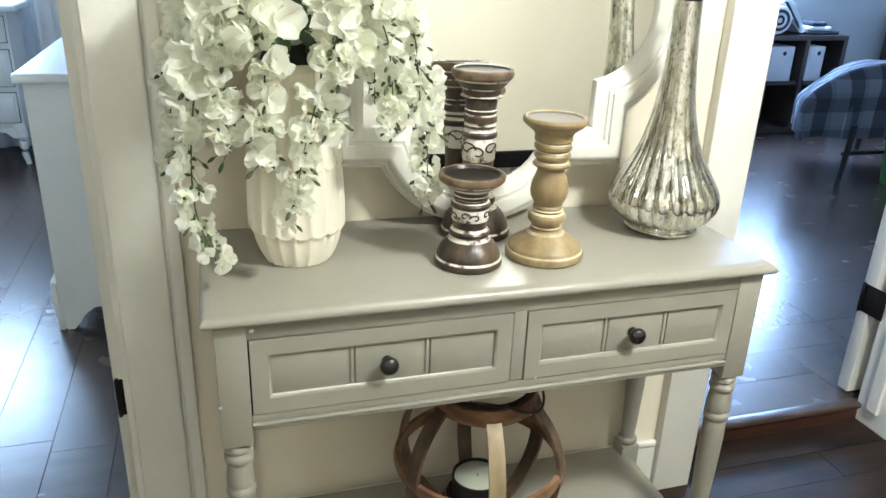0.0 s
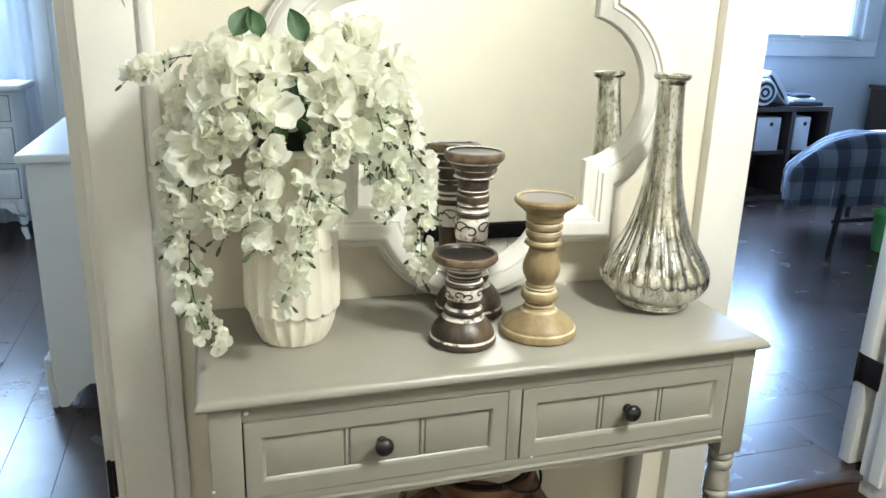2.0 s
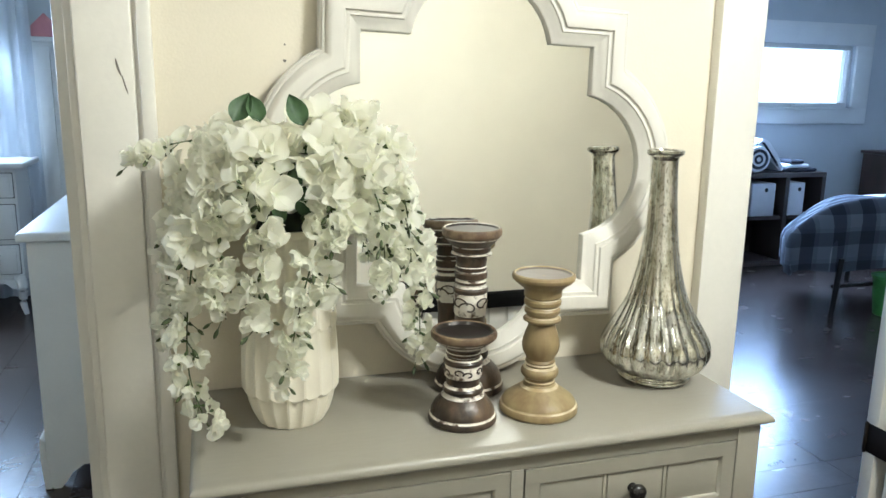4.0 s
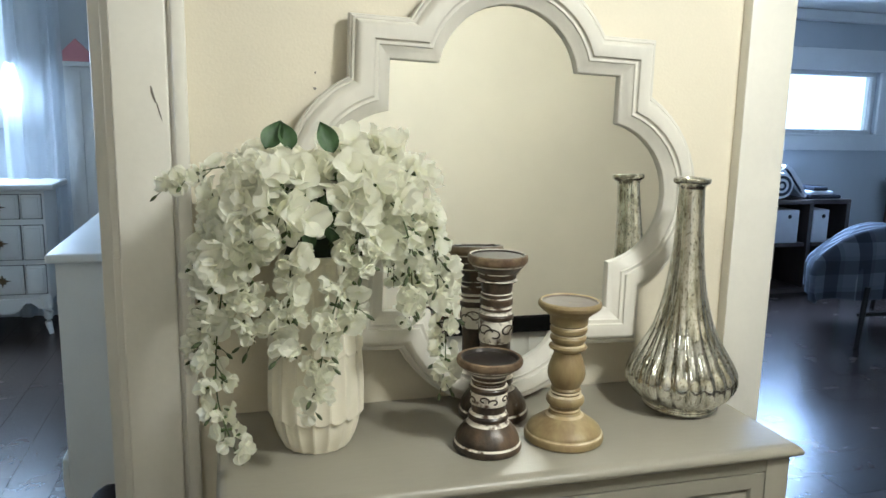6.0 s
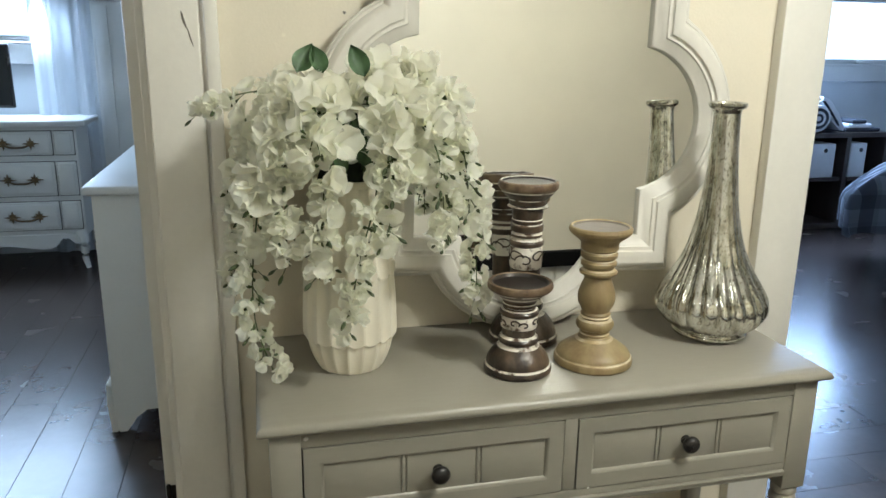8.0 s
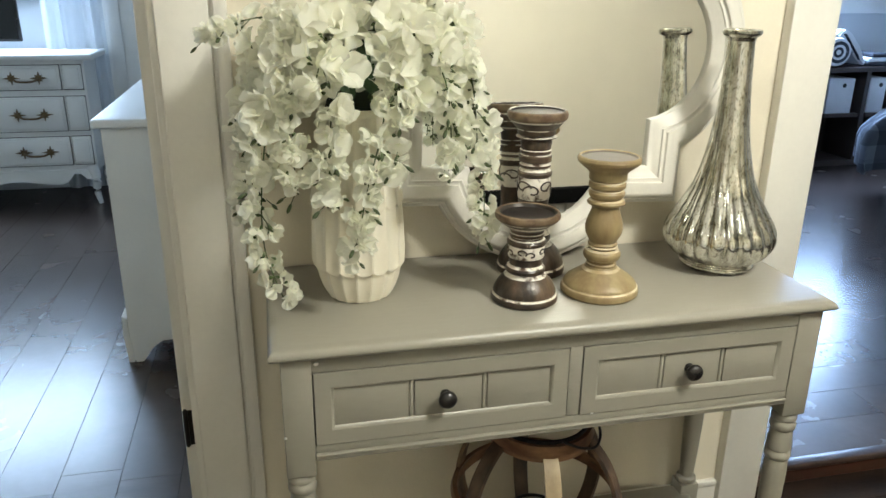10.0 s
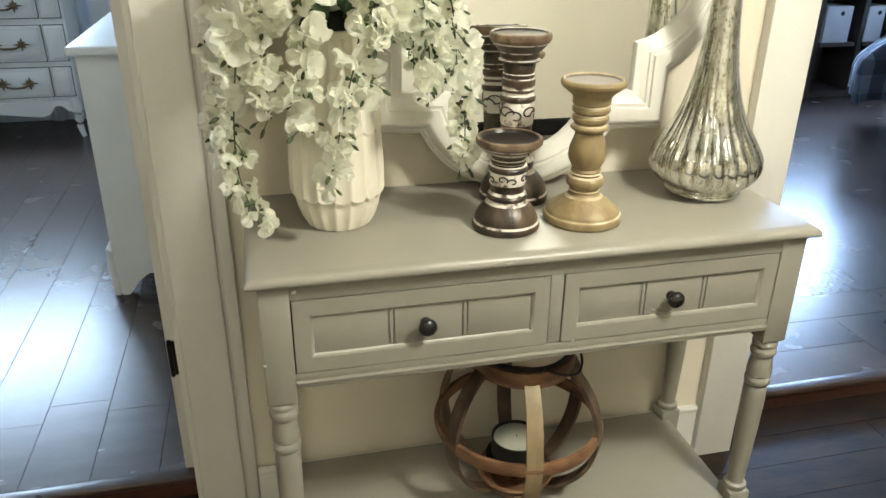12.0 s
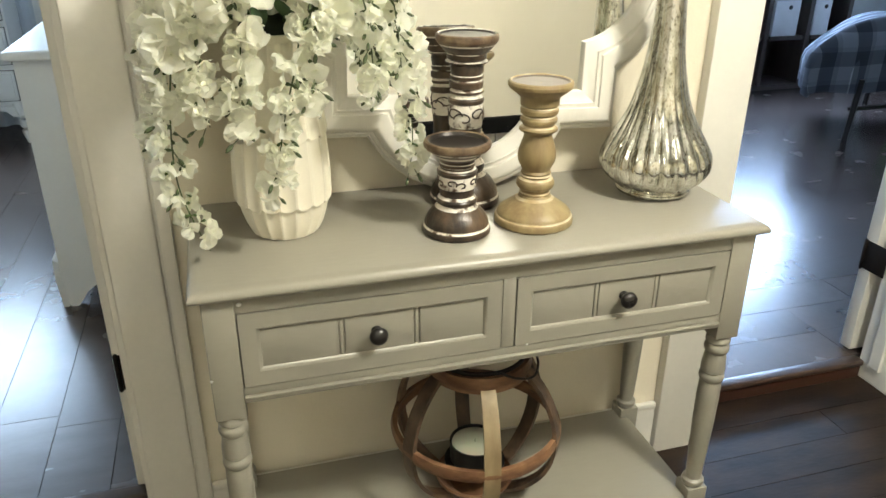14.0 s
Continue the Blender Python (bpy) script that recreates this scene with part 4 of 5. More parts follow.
# ---- orb lantern on the shelf ----
ORB = Vector((0.514, 0.180, SHELF))
REDWOOD = material("reddish_bent_wood", (0.27, 0.142, 0.072), 0.45, second=(0.12, 0.055, 0.03), scale=18, grain=80, bump=0.3, stretch=(1, 1, 2.5), vary=0.3)
RUSTIC = material("rustic_fir_wood", (0.19, 0.115, 0.066), 0.5, second=(0.05, 0.034, 0.025), scale=24, grain=90, bump=0.35, stretch=(1, 1, 0.6), vary=0.35, random=0.35)
PALEWOOD = material("pale_mango_wood", (0.37, 0.285, 0.165), 0.5, second=(0.19, 0.13, 0.068), scale=16, grain=70, bump=0.2, stretch=(1, 1, 0.3), vary=0.2)
IRON = material("black_iron", (0.022, 0.020, 0.019), 0.45, metal=0.6, vary=0.3)
WAX = material("ivory_wax", (0.50, 0.45, 0.36), 0.5, vary=0.04, Subsurface_Weight=0.3)
orb = thing("orb_lantern", ORB, "orb lantern of bent wooden strips with a tea light", "lantern")
RX, RZ, CZ = 0.175, 0.163, 0.165


def rib(angle, width, thick, a0, a1, mat, label=""):
    bm = bmesh.new()
    rings = []
    for k in range(25):
        a = a0 + (a1 - a0) * k / 24
        ring = []
        for dr, dw in ((0, -1), (0, 1), (thick, 1), (thick, -1)):
            r, z = (RX + dr - thick) * math.cos(a), CZ + ((RZ if a < 0 else 0.198) + dr - thick) * math.sin(a)
            x, y = r, dw * width / 2 * (0.75 + 0.25 * math.cos(a))
            ring.append(bm.verts.new((ORB.x + x * math.cos(angle) - y * math.sin(angle), ORB.y + x * math.sin(angle) + y * math.cos(angle), ORB.z + z)))
        rings.append(ring)
    for p, q in zip(rings, rings[1:]):
        for s in range(4):
            bm.faces.new((p[s], p[(s + 1) % 4], q[(s + 1) % 4], q[s]))
    bm.faces.new(rings[0][::-1]), bm.faces.new(rings[-1])
    bmesh.ops.bevel(bm, geom=[e for e in bm.edges if len(e.link_faces) == 2 and e.calc_face_angle(0) > 1.0], offset=0.0015, segments=1, affect="EDGES")
    part("wooden_strip", bm, mat, orb, label, smooth=30)


for k in range(6):
    rib(radians(-98 + 60 * k), 0.032, 0.008, radians(-84), radians(57), PALEWOOD if k in (0,) else RUSTIC)


def band(radius, z0, z1, thick, bulge=0.004):
    return lathe([(radius - thick, z0), (radius, z0), (radius + bulge, (z0 + z1) / 2), (radius, z1), (radius - thick, z1), (radius - thick + bulge, (z0 + z1) / 2), (radius - thick, z0)], ORB, 64, closed=False)


part("wooden_hoop", band(RX * 0.985, 0.160, 0.186, 0.009), REDWOOD, orb, "reddish bent wooden hoop")
part("top_ring", band(0.104, 0.312, 0.346, 0.014, 0.004), REDWOOD, orb)
part("iron_band", band(0.097, 0.3465, 0.353, 0.006, 0.001), IRON, orb, "black iron band")
part("base_disc", lathe([(0.052, 0), (0.060, 0.003), (0.074, 0.022), (0.083, 0.040), (0.080, 0.044), (0.073, 0.040), (0.050, 0.017), (0.002, 0.017)], ORB, 40), REDWOOD, orb, "reddish turned wooden dish")
part("post", lathe([(0.012, 0.017), (0.010, 0.03), (0.010, 0.070)], ORB, 16), IRON, orb)
part("candle_plate", lathe([(0.060, 0.0700), (0.064, 0.0720), (0.064, 0.0760), (0.002, 0.0770)], ORB, 40), IRON, orb, "black iron plate")
cup = part("candle_cup", lathe([(0.048, 0.0780), (0.0520, 0.0800), (0.0535, 0.1240), (0.0515, 0.1250), (0.0500, 0.1160), (0.002, 0.1150)], ORB, 40), IRON, orb, "black iron tea-light cup")
part("tea_light", lathe([(0.0485, 0.1160), (0.0485, 0.1190), (0.046, 0.1205), (0.003, 0.1190)], ORB, 36), WAX, cup, "ivory wax")
part("wick", lathe([(0.0008, 0.1195), (0.0008, 0.1260)], ORB, 6), BLACK, cup)
part("handle", tube(curve_points([ORB + Vector(v) for v in ((0.010, -0.098, 0.352), (0.040, -0.110, 0.342), (0.080, -0.096, 0.330), (0.106, -0.055, 0.335), (0.108, -0.010, 0.352))], 20), 0.0026, 0.0026), IRON, orb, "thin black iron loop handle")

# ---- windows ----
GLOW = bpy.data.materials.new("overcast_daylight")
GLOW.use_nodes = True
gb = GLOW.node_tree.nodes["Principled BSDF"]
gb.inputs["Base Color"].default_value = (0.8, 0.85, 0.9, 1)
gb.inputs["Emission Color"].default_value, gb.inputs["Emission Strength"].default_value = (0.50, 0.72, 1.0, 1), 3.6
GLASS = bpy.data.materials.new("window_glass")
GLASS.use_nodes = True
gg = GLASS.node_tree.nodes["Principled BSDF"]
gg.inputs["Transmission Weight"].default_value, gg.inputs["Roughness"].default_value, gg.inputs["IOR"].default_value = 1.0, 0.02, 1.45
structure("backdrop", box(-8, 10, 6.0, 6.05, -1, 5), GLOW, "bright overcast daylight outside", "backdrop")


def window(name, x0, x1, z0, z1, splits, label):
    w = thing(name, ((x0 + x1) / 2, 4.1, z0), label, "window", kind="structure")
    f = 0.035
    for nm, a in (("window_frame", (x0, x1, z0, z0 + f)), ("window_frame", (x0, x1, z1 - f, z1)), ("window_frame", (x0, x0 + f, z0 + f, z1 - f)), ("window_frame", (x1 - f, x1, z0 + f, z1 - f))):
        part(nm, box(a[0], a[1], 4.13, 4.20, a[2], a[3], 0.004), WHITEPAINT, w)
    for s in splits:
        part("mullion", box(s - 0.02, s + 0.02, 4.132, 4.19, z0 + f, z1 - f, 0.004), WHITEPAINT, w)
    edges = [x0 + f] + list(splits) + [x1 - f]
    for a, b in zip(edges, edges[1:]):
        g = part("pane", box(a, b, 4.16, 4.165, z0 + f, z1 - f), GLASS, w, smooth=None)
        g.visible_shadow = False
    # casing on the room side
    for a in ((x0 - 0.16, x1 + 0.16, z1, z1 + 0.17), (x0 - 0.16, x1 + 0.16, z0 - 0.13, z0), (x0 - 0.16, x0, z0, z1), (x1, x1 + 0.16, z0, z1)):
        part("window_casing", box(a[0], a[1], 4.072, 4.10, a[2], a[3], 0.004), WHITEPAINT, w)
    part("window_sill", box(x0 - 0.02, x1 + 0.02, 4.055, 4.13, z0 - 0.018, z0, 0.005), WHITEPAINT, w)
    return w


w = window("window_1", 3.2, 5.17, 1.27, 1.77, [4.18], "white-framed awning window full of daylight")
part("latch", box(4.60, 4.74, 4.075, 4.13, 1.272, 1.30, 0.008), WHITEPAINT, w, "white window crank")
window("window_2", -2.4, -1.2, 1.36, 2.1, [-1.8], "white-framed window full of daylight")
structure("trim_bedroom_crown", box(0.80, 6.4, 4.02, 4.10, 2.14, 2.22, 0.01), WHITEPAINT, "white crown moulding", "moulding")

# ---- bedroom ----
ESPRESSO = material("espresso_laminate", (0.075, 0.055, 0.045), 0.4, second=(0.045, 0.032, 0.028), scale=6, grain=60, stretch=(1, 1, 0.3), vary=0.2)
unit = thing("cube_shelf", (3.94, 3.9, ROOM), "dark brown cube shelf holding white fabric bins", "shelf unit")
X = [3.22, 3.58, 3.94, 4.30, 4.66]
part("top_board", box(3.22, 4.66, 3.72, 4.06, 0.745, 0.78, 0.003), ESPRESSO, unit)
part("bottom_board", box(3.22, 4.66, 3.72, 4.06, ROOM, 0.095, 0.003), ESPRESSO, unit)
for i, x in enumerate(X):
    part("upright", box(x - 0.017 + (0.017 if i == 0 else -0.017 if i == 4 else 0), x + 0.017 + (0.017 if i == 0 else -0.017 if i == 4 else 0), 3.722, 4.06, 0.0955, 0.7445), ESPRESSO, unit)
for a, b in zip(X, X[1:]):
    part("shelf", box(a + 0.0345, b - 0.0345, 3.726, 4.05, 0.42, 0.447), ESPRESSO, unit)
part("back_board", box(3.24, 4.64, 4.061, 4.068, 0.07, 0.77), ESPRESSO, unit)
BIN = material("white_bin_fabric", (0.72, 0.74, 0.77), 0.85, vary=0.08, scale=10, grain=300, bump=0.2)


def bin_box(x0, x1):
    b = thing("storage_bin", ((x0 + x1) / 2, 3.88, 0.447), "white fabric storage bin with a round eyelet", "storage bin", "storage bins")
    part("body", box(x0, x1, 3.735, 4.03, 0.448, 0.70, 0.006), BIN, b)
    e = lathe([(0.006, 0), (0.015, 0), (0.016, 0.003), (0.013, 0.004), (0.006, 0.003)], (0, 0, 0), 16)
    bmesh.ops.rotate(e, verts=e.verts, cent=(0, 0, 0), matrix=Matrix.Rotation(radians(90), 3, "X"))
    bmesh.ops.translate(e, verts=e.verts, vec=((x0 + x1) / 2 + 0.02, 3.735, 0.65))
    part("eyelet", e, BLACK, b, "dark eyelet")


for x in (3.26, 3.62, 3.99):
    bin_box(x, x + 0.215)
bin_box(4.335, 4.48)
STRIPE = [material("white_blanket_wool", (0.75, 0.77, 0.8), 0.9, vary=0.1, grain=200, bump=0.3), material("charcoal_blanket_wool", (0.05, 0.055, 0.07), 0.9, vary=0.2, grain=200, bump=0.3)]
roll = thing("rolled_blanket", (4.02, 3.9, 0.78), "rolled black and white striped blanket on the shelf", "blanket")
bm = lathe([(0.002, 0.0), (0.02, 0.004), (0.022, 0.0), (0.04, 0.005), (0.042, 0.0), (0.06, 0.006), (0.063, 0.0), (0.085, 0.006), (0.105, 0.0), (0.112, -0.02), (0.113, -0.30), (0.10, -0.32)], (0, 0, 0), 40)
bm.faces.ensure_lookup_table()
for i in range(11):
    for s in range(40):
        bm.faces[i * 40 + s].material_index = (0, 1, 1, 0, 0, 1, 1, 0, 0, 0, 0)[i]
bmesh.ops.rotate(bm, verts=bm.verts, cent=(0, 0, 0), matrix=Matrix.Rotation(radians(90), 3, "X"))
for v in bm.verts:
    v.co.z *= 0.9
bmesh.ops.translate(bm, verts=bm.verts, vec=(4.02, 3.74, 0.885))
part("roll", bm, STRIPE, roll)
bm = outline_prism([(3.99, 0.990), (4.06, 1.045), (4.13, 1.02), (4.21, 0.92), (4.29, 0.80), (4.26, 0.785), (4.17, 0.86), (4.10, 0.95), (4.05, 0.985)], 3.76, 4.02)
bmesh.ops.bevel(bm, geom=bm.edges[:], offset=0.012, segments=2, affect="EDGES")
part("flap", bm, STRIPE[0], roll, "white fold of the blanket")
for o in (0.0, 0.022):
    part("stripe", outline_prism([(4.05 + o, 1.012 - o), (4.075 + o, 1.012 - o), (4.215 + o * 0.5, 0.852 - o), (4.20 + o * 0.5, 0.852 - o)], 3.7555, 3.7595), STRIPE[1], roll, "charcoal stripe of the blanket", smooth=None)
folded = thing("folded_clothes", (4.42, 3.88, 0.78), "small pile of folded dark grey clothes", "clothes")
for i, (x0, x1, z, c) in enumerate(((4.29, 4.60, 0.781, 1), (4.31, 4.52, 0.812, 0), (4.34, 4.47, 0.843, 1))):
    part("garment", box(x0, x1, 3.76, 4.0, z, z + 0.03, 0.012, 3), STRIPE[c], folded)


def plaid():
    m = material("grey_plaid_cotton", (0.44, 0.47, 0.52), 0.9, vary=0.08, grain=180, bump=0.25)
    n, link = m.node_tree.nodes, m.node_tree.links.new
    b = n["Principled BSDF"]
    co = n.new("ShaderNodeTexCoord")
    sep = n.new("ShaderNodeSeparateXYZ")
    link(co.outputs["Object"], sep.inputs[0])
    total = None
    for axis in ("X", "Y", "Z"):
        mu = n.new("ShaderNodeMath")
        mu.operation, mu.inputs[1].default_value = "MULTIPLY", 4.6 if axis != "Z" else 5.5
        link(sep.outputs[axis], mu.inputs[0])
        fr = n.new("ShaderNodeMath")
        fr.operation = "FRACT"
        link(mu.outputs[0], fr.inputs[0])
        rp = n.new("ShaderNodeValToRGB")
        rp.color_ramp.interpolation = "CONSTANT"
        e = rp.color_ramp.elements
        e[0].color, e[1].position, e[1].color = (1, 1, 1, 1), 0.42, (0.36, 0.37, 0.40, 1)
        k = e.new(0.86)
        k.color = (0.8, 0.8, 0.82, 1)
        link(fr.outputs[0], rp.inputs[0])
        if total is None:
            total = rp.outputs[0]
        else:
            mx = n.new("ShaderNodeMix")
            mx.data_type, mx.blend_type = "RGBA", "MULTIPLY"
            mx.inputs[0].default_value = 0.75
            link(total, mx.inputs[6]), link(rp.outputs[0], mx.inputs[7])
            total = mx.outputs[2]
    mx = n.new("ShaderNodeMix")
    mx.data_type, mx.blend_type = "RGBA", "MULTIPLY"
    mx.inputs[0].default_value = 1
    old = b.inputs["Base Color"].links[0].from_socket
    link(old, mx.inputs[6]), link(total, mx.inputs[7]), link(mx.outputs[2], b.inputs["Base Color"])
    return m


bed = thing("bed", (4.3, 3.0, ROOM), "metal-framed bed with a grey plaid duvet hanging over", "bed")
bm = bmesh.new()
NX, NY = 48, 30
grid = []


def ease(f):
    f = min(1.0, max(0.0, f))
    return f * f * (3 - 2 * f)


for i in range(NX + 1):
    row = []
    for j in range(NY + 1):
        s, w = 2.7 * i / NX, -0.36 + 1.1 * j / NY
        # along the bed: the hanging end, the slumped shoulder, the flat top
        if s < 0.2:
            x, top = 3.24 - 0.03 * s, 0.35 + 0.95 * s
        elif s < 0.85:
            x, top = 3.235 + (s - 0.2) * 0.75, 0.54 + 0.225 * math.sin(math.pi / 2 * (s - 0.2) / 0.65) ** 0.85
        else:
            x, top = 3.7225 + (s - 0.85) * 0.95, 0.765 + 0.008 * math.sin(9 * s)
        over = max(0.0, -w)
        y = 2.50 + max(0.0, w) - 0.05 * ease(over / 0.1) - 0.012 * math.sin(13 * s) * ease(over / 0.2)
        z = top + (0.345 + 0.012 * math.sin(7 * s) - top) * ease(over / 0.36) ** 0.8 + 0.010 * math.sin(6 * s + 4 * w) - 0.14 * max(0.0, w)
        x += 0.85 * max(0.0, w) * ease((2.2 - s) / 1.5) + 0.012 * math.sin(14 * w) * (s < 0.4)
        row.append(bm.verts.new((x, y, z)))
    grid.append(row)
for i in range(NX):
    for j in range(NY):
        bm.faces.new((grid[i][j], grid[i + 1][j], grid[i + 1][j + 1], grid[i][j + 1]))
bmesh.ops.solidify(bm, geom=bm.faces[:], thickness=0.02)
part("duvet", bm, plaid(), bed, "grey and white plaid duvet", smooth=70)
part("mattress", box(4.45, 5.28, 2.56, 3.22, 0.42, 0.68, 0.04), WHITEPAINT, bed)
part("side_rail", box(3.58, 5.28, 2.455, 2.475, 0.235, 0.255), IRON, bed)
part("cross_rail", box(4.40, 5.26, 2.54, 3.2, 0.401, 0.418), IRON, bed)
for x, y in ((3.60, 2.44), (4.45, 3.18), (5.2, 2.46), (5.2, 3.18)):
    part("leg", tube([Vector((x - 0.03, y, ROOM)), Vector((x, y, 0.42))], 0.016, 0.018, 10), IRON, bed)
GREEN = material("bright_green_plastic", (0.10, 0.36, 0.08), 0.4, vary=0.15, scale=30)
basket = thing("waste_basket", (3.975, 2.40, ROOM), "bright green openwork plastic basket beside the bed", "basket")
bm = lathe([(0.085, 0), (0.09, 0.004), (0.115, 0.24), (0.11, 0.24), (0.086, 0.008), (0.002, 0.008)], (3.975, 2.40, ROOM), 32)
part("body", bm, GREEN, basket)
part("rim", lathe([(0.113, 0.232), (0.122, 0.236), (0.122, 0.246), (0.112, 0.248), (0.109, 0.24)], (3.975, 2.40, ROOM), 32), GREEN, basket)
for k in range(24):
    for r in range(7):
        a, z = 2 * math.pi * (k + 0.5 * (r % 2)) / 24, 0.025 + 0.03 * r
        rad = 0.0925 + 0.104 * z
        if math.sin(a) < 0.35:
            b = lathe([(0.002, 0), (0.007, 0.001), (0.005, 0.0018)], (0, 0, 0), 6)
            bmesh.ops.rotate(b, verts=b.verts, cent=(0, 0, 0), matrix=Vector((math.cos(a), math.sin(a), 0)).to_track_quat("Z", "Y").to_matrix())
            bmesh.ops.translate(b, verts=b.verts, vec=(3.975 + rad * math.cos(a), 2.40 + rad * math.sin(a), ROOM + z))
            part("dimple", b, GREEN, basket, smooth=None)
DARKWOOD = material("dark_walnut", (0.09, 0.05, 0.035), 0.4, second=(0.04, 0.024, 0.018), scale=5, grain=60, stretch=(1, 1, 0.3), vary=0.2)
ns = thing("night_stand", (5.55, 3.8, ROOM), "dark walnut night stand against the bedroom wall", "night stand")
part("body", box(5.30, 5.80, 3.62, 4.02, ROOM + 0.05, 0.90, 0.006), DARKWOOD, ns)
part("top", box(5.28, 5.82, 3.60, 4.03, 0.901, 0.925, 0.006), DARKWOOD, ns)
for x in (5.33, 5.77):
    for y in (3.65, 3.99):
        part("foot", box(x - 0.02, x + 0.02, y - 0.02, y + 0.02, ROOM, ROOM + 0.05), DARKWOOD, ns)
for z in (0.14, 0.40, 0.66):
    part("drawer_front", box(5.32, 5.78, 3.607, 3.62, z, z + 0.22, 0.004), DARKWOOD, ns)

# ---- dresser room ----
near = thing("dresser", (-0.2, 2.0, ROOM), "white painted dresser, side on, with bracket feet", "dresser")
side = [(-0.497, ROOM + 0.03), (-0.485, ROOM), (-0.462, ROOM), (-0.445, ROOM + 0.02), (-0.425, ROOM + 0.05), (-0.39, ROOM + 0.075), (-0.10, ROOM + 0.08), (-0.03, ROOM + 0.05), (0.0, ROOM), (0.05, ROOM), (0.05, 0.885), (-0.497, 0.885)]
part("side_panel", outline_prism(side, 1.50, 1.525), WHITEPAINT, near, smooth=None)
part("far_side_panel", outline_prism(side, 2.575, 2.60), WHITEPAINT, near, smooth=None)
part("carcass", box(-0.478, 0.03, 1.526, 2.574, ROOM + 0.10, 0.884), WHITEPAINT, near)
part("top", box(-0.52, 0.06, 1.47, 2.63, 0.886, 0.915, 0.008, 3), WHITEPAINT, near)
for z in (0.17, 0.41, 0.65):
    d = part("drawer_front", box(-0.497, -0.479, 1.56, 2.54, z + 0.005, z + 0.215, 0.005), WHITEPAINT, near)
    for y in (1.8, 2.3):
        part("pull", box(-0.515, -0.4975, y - 0.05, y + 0.05, z + 0.105, z + 0.12, 0.004), HINGE, d)
foot = outline_prism([(-0.515, ROOM + 0.18), (-0.518, ROOM + 0.10), (-0.508, ROOM + 0.03), (-0.512, ROOM), (-0.490, ROOM), (-0.488, ROOM + 0.04), (-0.4985, ROOM + 0.10), (-0.4985, ROOM + 0.17)], 1.4985, 1.58)
bmesh.ops.bevel(foot, geom=foot.edges[:], offset=0.003, segments=1, affect="EDGES")
part("foot", foot, WHITEPAINT, near)

BRASS = material("aged_brass", (0.20, 0.14, 0.08), 0.4, metal=0.8, vary=0.3, scale=40)
far = thing("dresser", (-1.6, 3.85, ROOM), "white French provincial dresser with ornate brass pulls", "dresser")
FX0, FX1, FY = -2.30, -0.985, 3.66
part("carcass", box(FX0, FX1, FY + 0.012, 4.05, 0.25, 0.895, 0.004), WHITEPAINT, far)
part("top", box(FX0 - 0.05, FX1 + 0.06, FY - 0.04, 4.06, 0.896, 0.932, 0.012, 3), WHITEPAINT, far)
ap = [(FX0, 0.27)]
n = 40
for k in range(n + 1):
    u = k / n
    x = FX0 + (FX1 - FX0) * u
    edge = min(u, 1 - u)
    z = 0.195 + 0.012 * math.cos(u * 2 * math.pi * 3) + (0.06 * math.exp(-((edge - 0.09) / 0.03) ** 2)) - (0.06 if edge < 0.02 else 0)
    ap.append((x, z))
ap.append((FX1, 0.27))
part("apron", outline_prism(ap, FY, FY + 0.02), WHITEPAINT, far, smooth=None)
for x in (FX0 + 0.02, FX1 - 0.02):
    k = 1 if x > -1.5 else -1
    for y in (FY + 0.02, 4.02):
        pts = curve_points([(x - k * 0.012, y, 0.285), (x + k * 0.006, y - 0.012, 0.215), (x - k * 0.002, y - 0.006, 0.13), (x + k * 0.014, y - 0.016, ROOM)], 12)
        part("cabriole_leg", tube(pts, 0.034, 0.013, 10), WHITEPAINT, far)


def pull(x, z, owner):
    """An ornate bail pull: two leafy plates and a drooping bar."""
    bm = tube(curve_points([(x - 0.07, FY - 0.024, z), (x - 0.04, FY - 0.036, z - 0.017), (x, FY - 0.038, z - 0.02), (x + 0.04, FY - 0.036, z - 0.017), (x + 0.07, FY - 0.024, z)], 12), 0.006, 0.006, 6)
    for s in (-1, 1):
        star = []
        for k in range(16):
            r = 0.046 if k % 8 == 0 else 0.036 if k % 4 == 0 else 0.015 if k % 2 else 0.026
            star.append((x + s * 0.07 + r * math.cos(k * math.pi / 8), z + r * math.sin(k * math.pi / 8)))
        join(bm, outline_prism(star, FY - 0.026, FY - 0.015))
    part("pull", bm, BRASS, owner, "ornate aged brass pull", smooth=None)


for z0, z1 in ((0.735, 0.87), (0.50, 0.695), (0.30, 0.465)):
    for x0, x1, hs in ((-2.28, -2.16, ()), (-2.145, -1.115, (-1.29, -1.95)), (-1.10, -1.0, ())):
        d = part("drawer", box(x0, x1, FY - 0.006, FY + 0.02, z0, z1, 0.006), WHITEPAINT, far)
        # thin dark sheet laid on the carcass paints the shadow line round each drawer
        part("drawer_gap_shade", box(x0 - 0.0025, x1 + 0.0025, FY + 0.008, FY + 0.0115, z0 - 0.004, z1 + 0.003), GAP_SHADE, d, "dark sheet painting the shadow line round the drawer")
        fr = box(x0 + 0.012, x1 - 0.012, FY - 0.015, FY - 0.004, z0 + 0.014, z1 - 0.014, 0.005)
        part("raised_panel", fr, WHITEPAINT, d)
        for h in hs:
            pull(h, (z0 + z1) / 2, d)

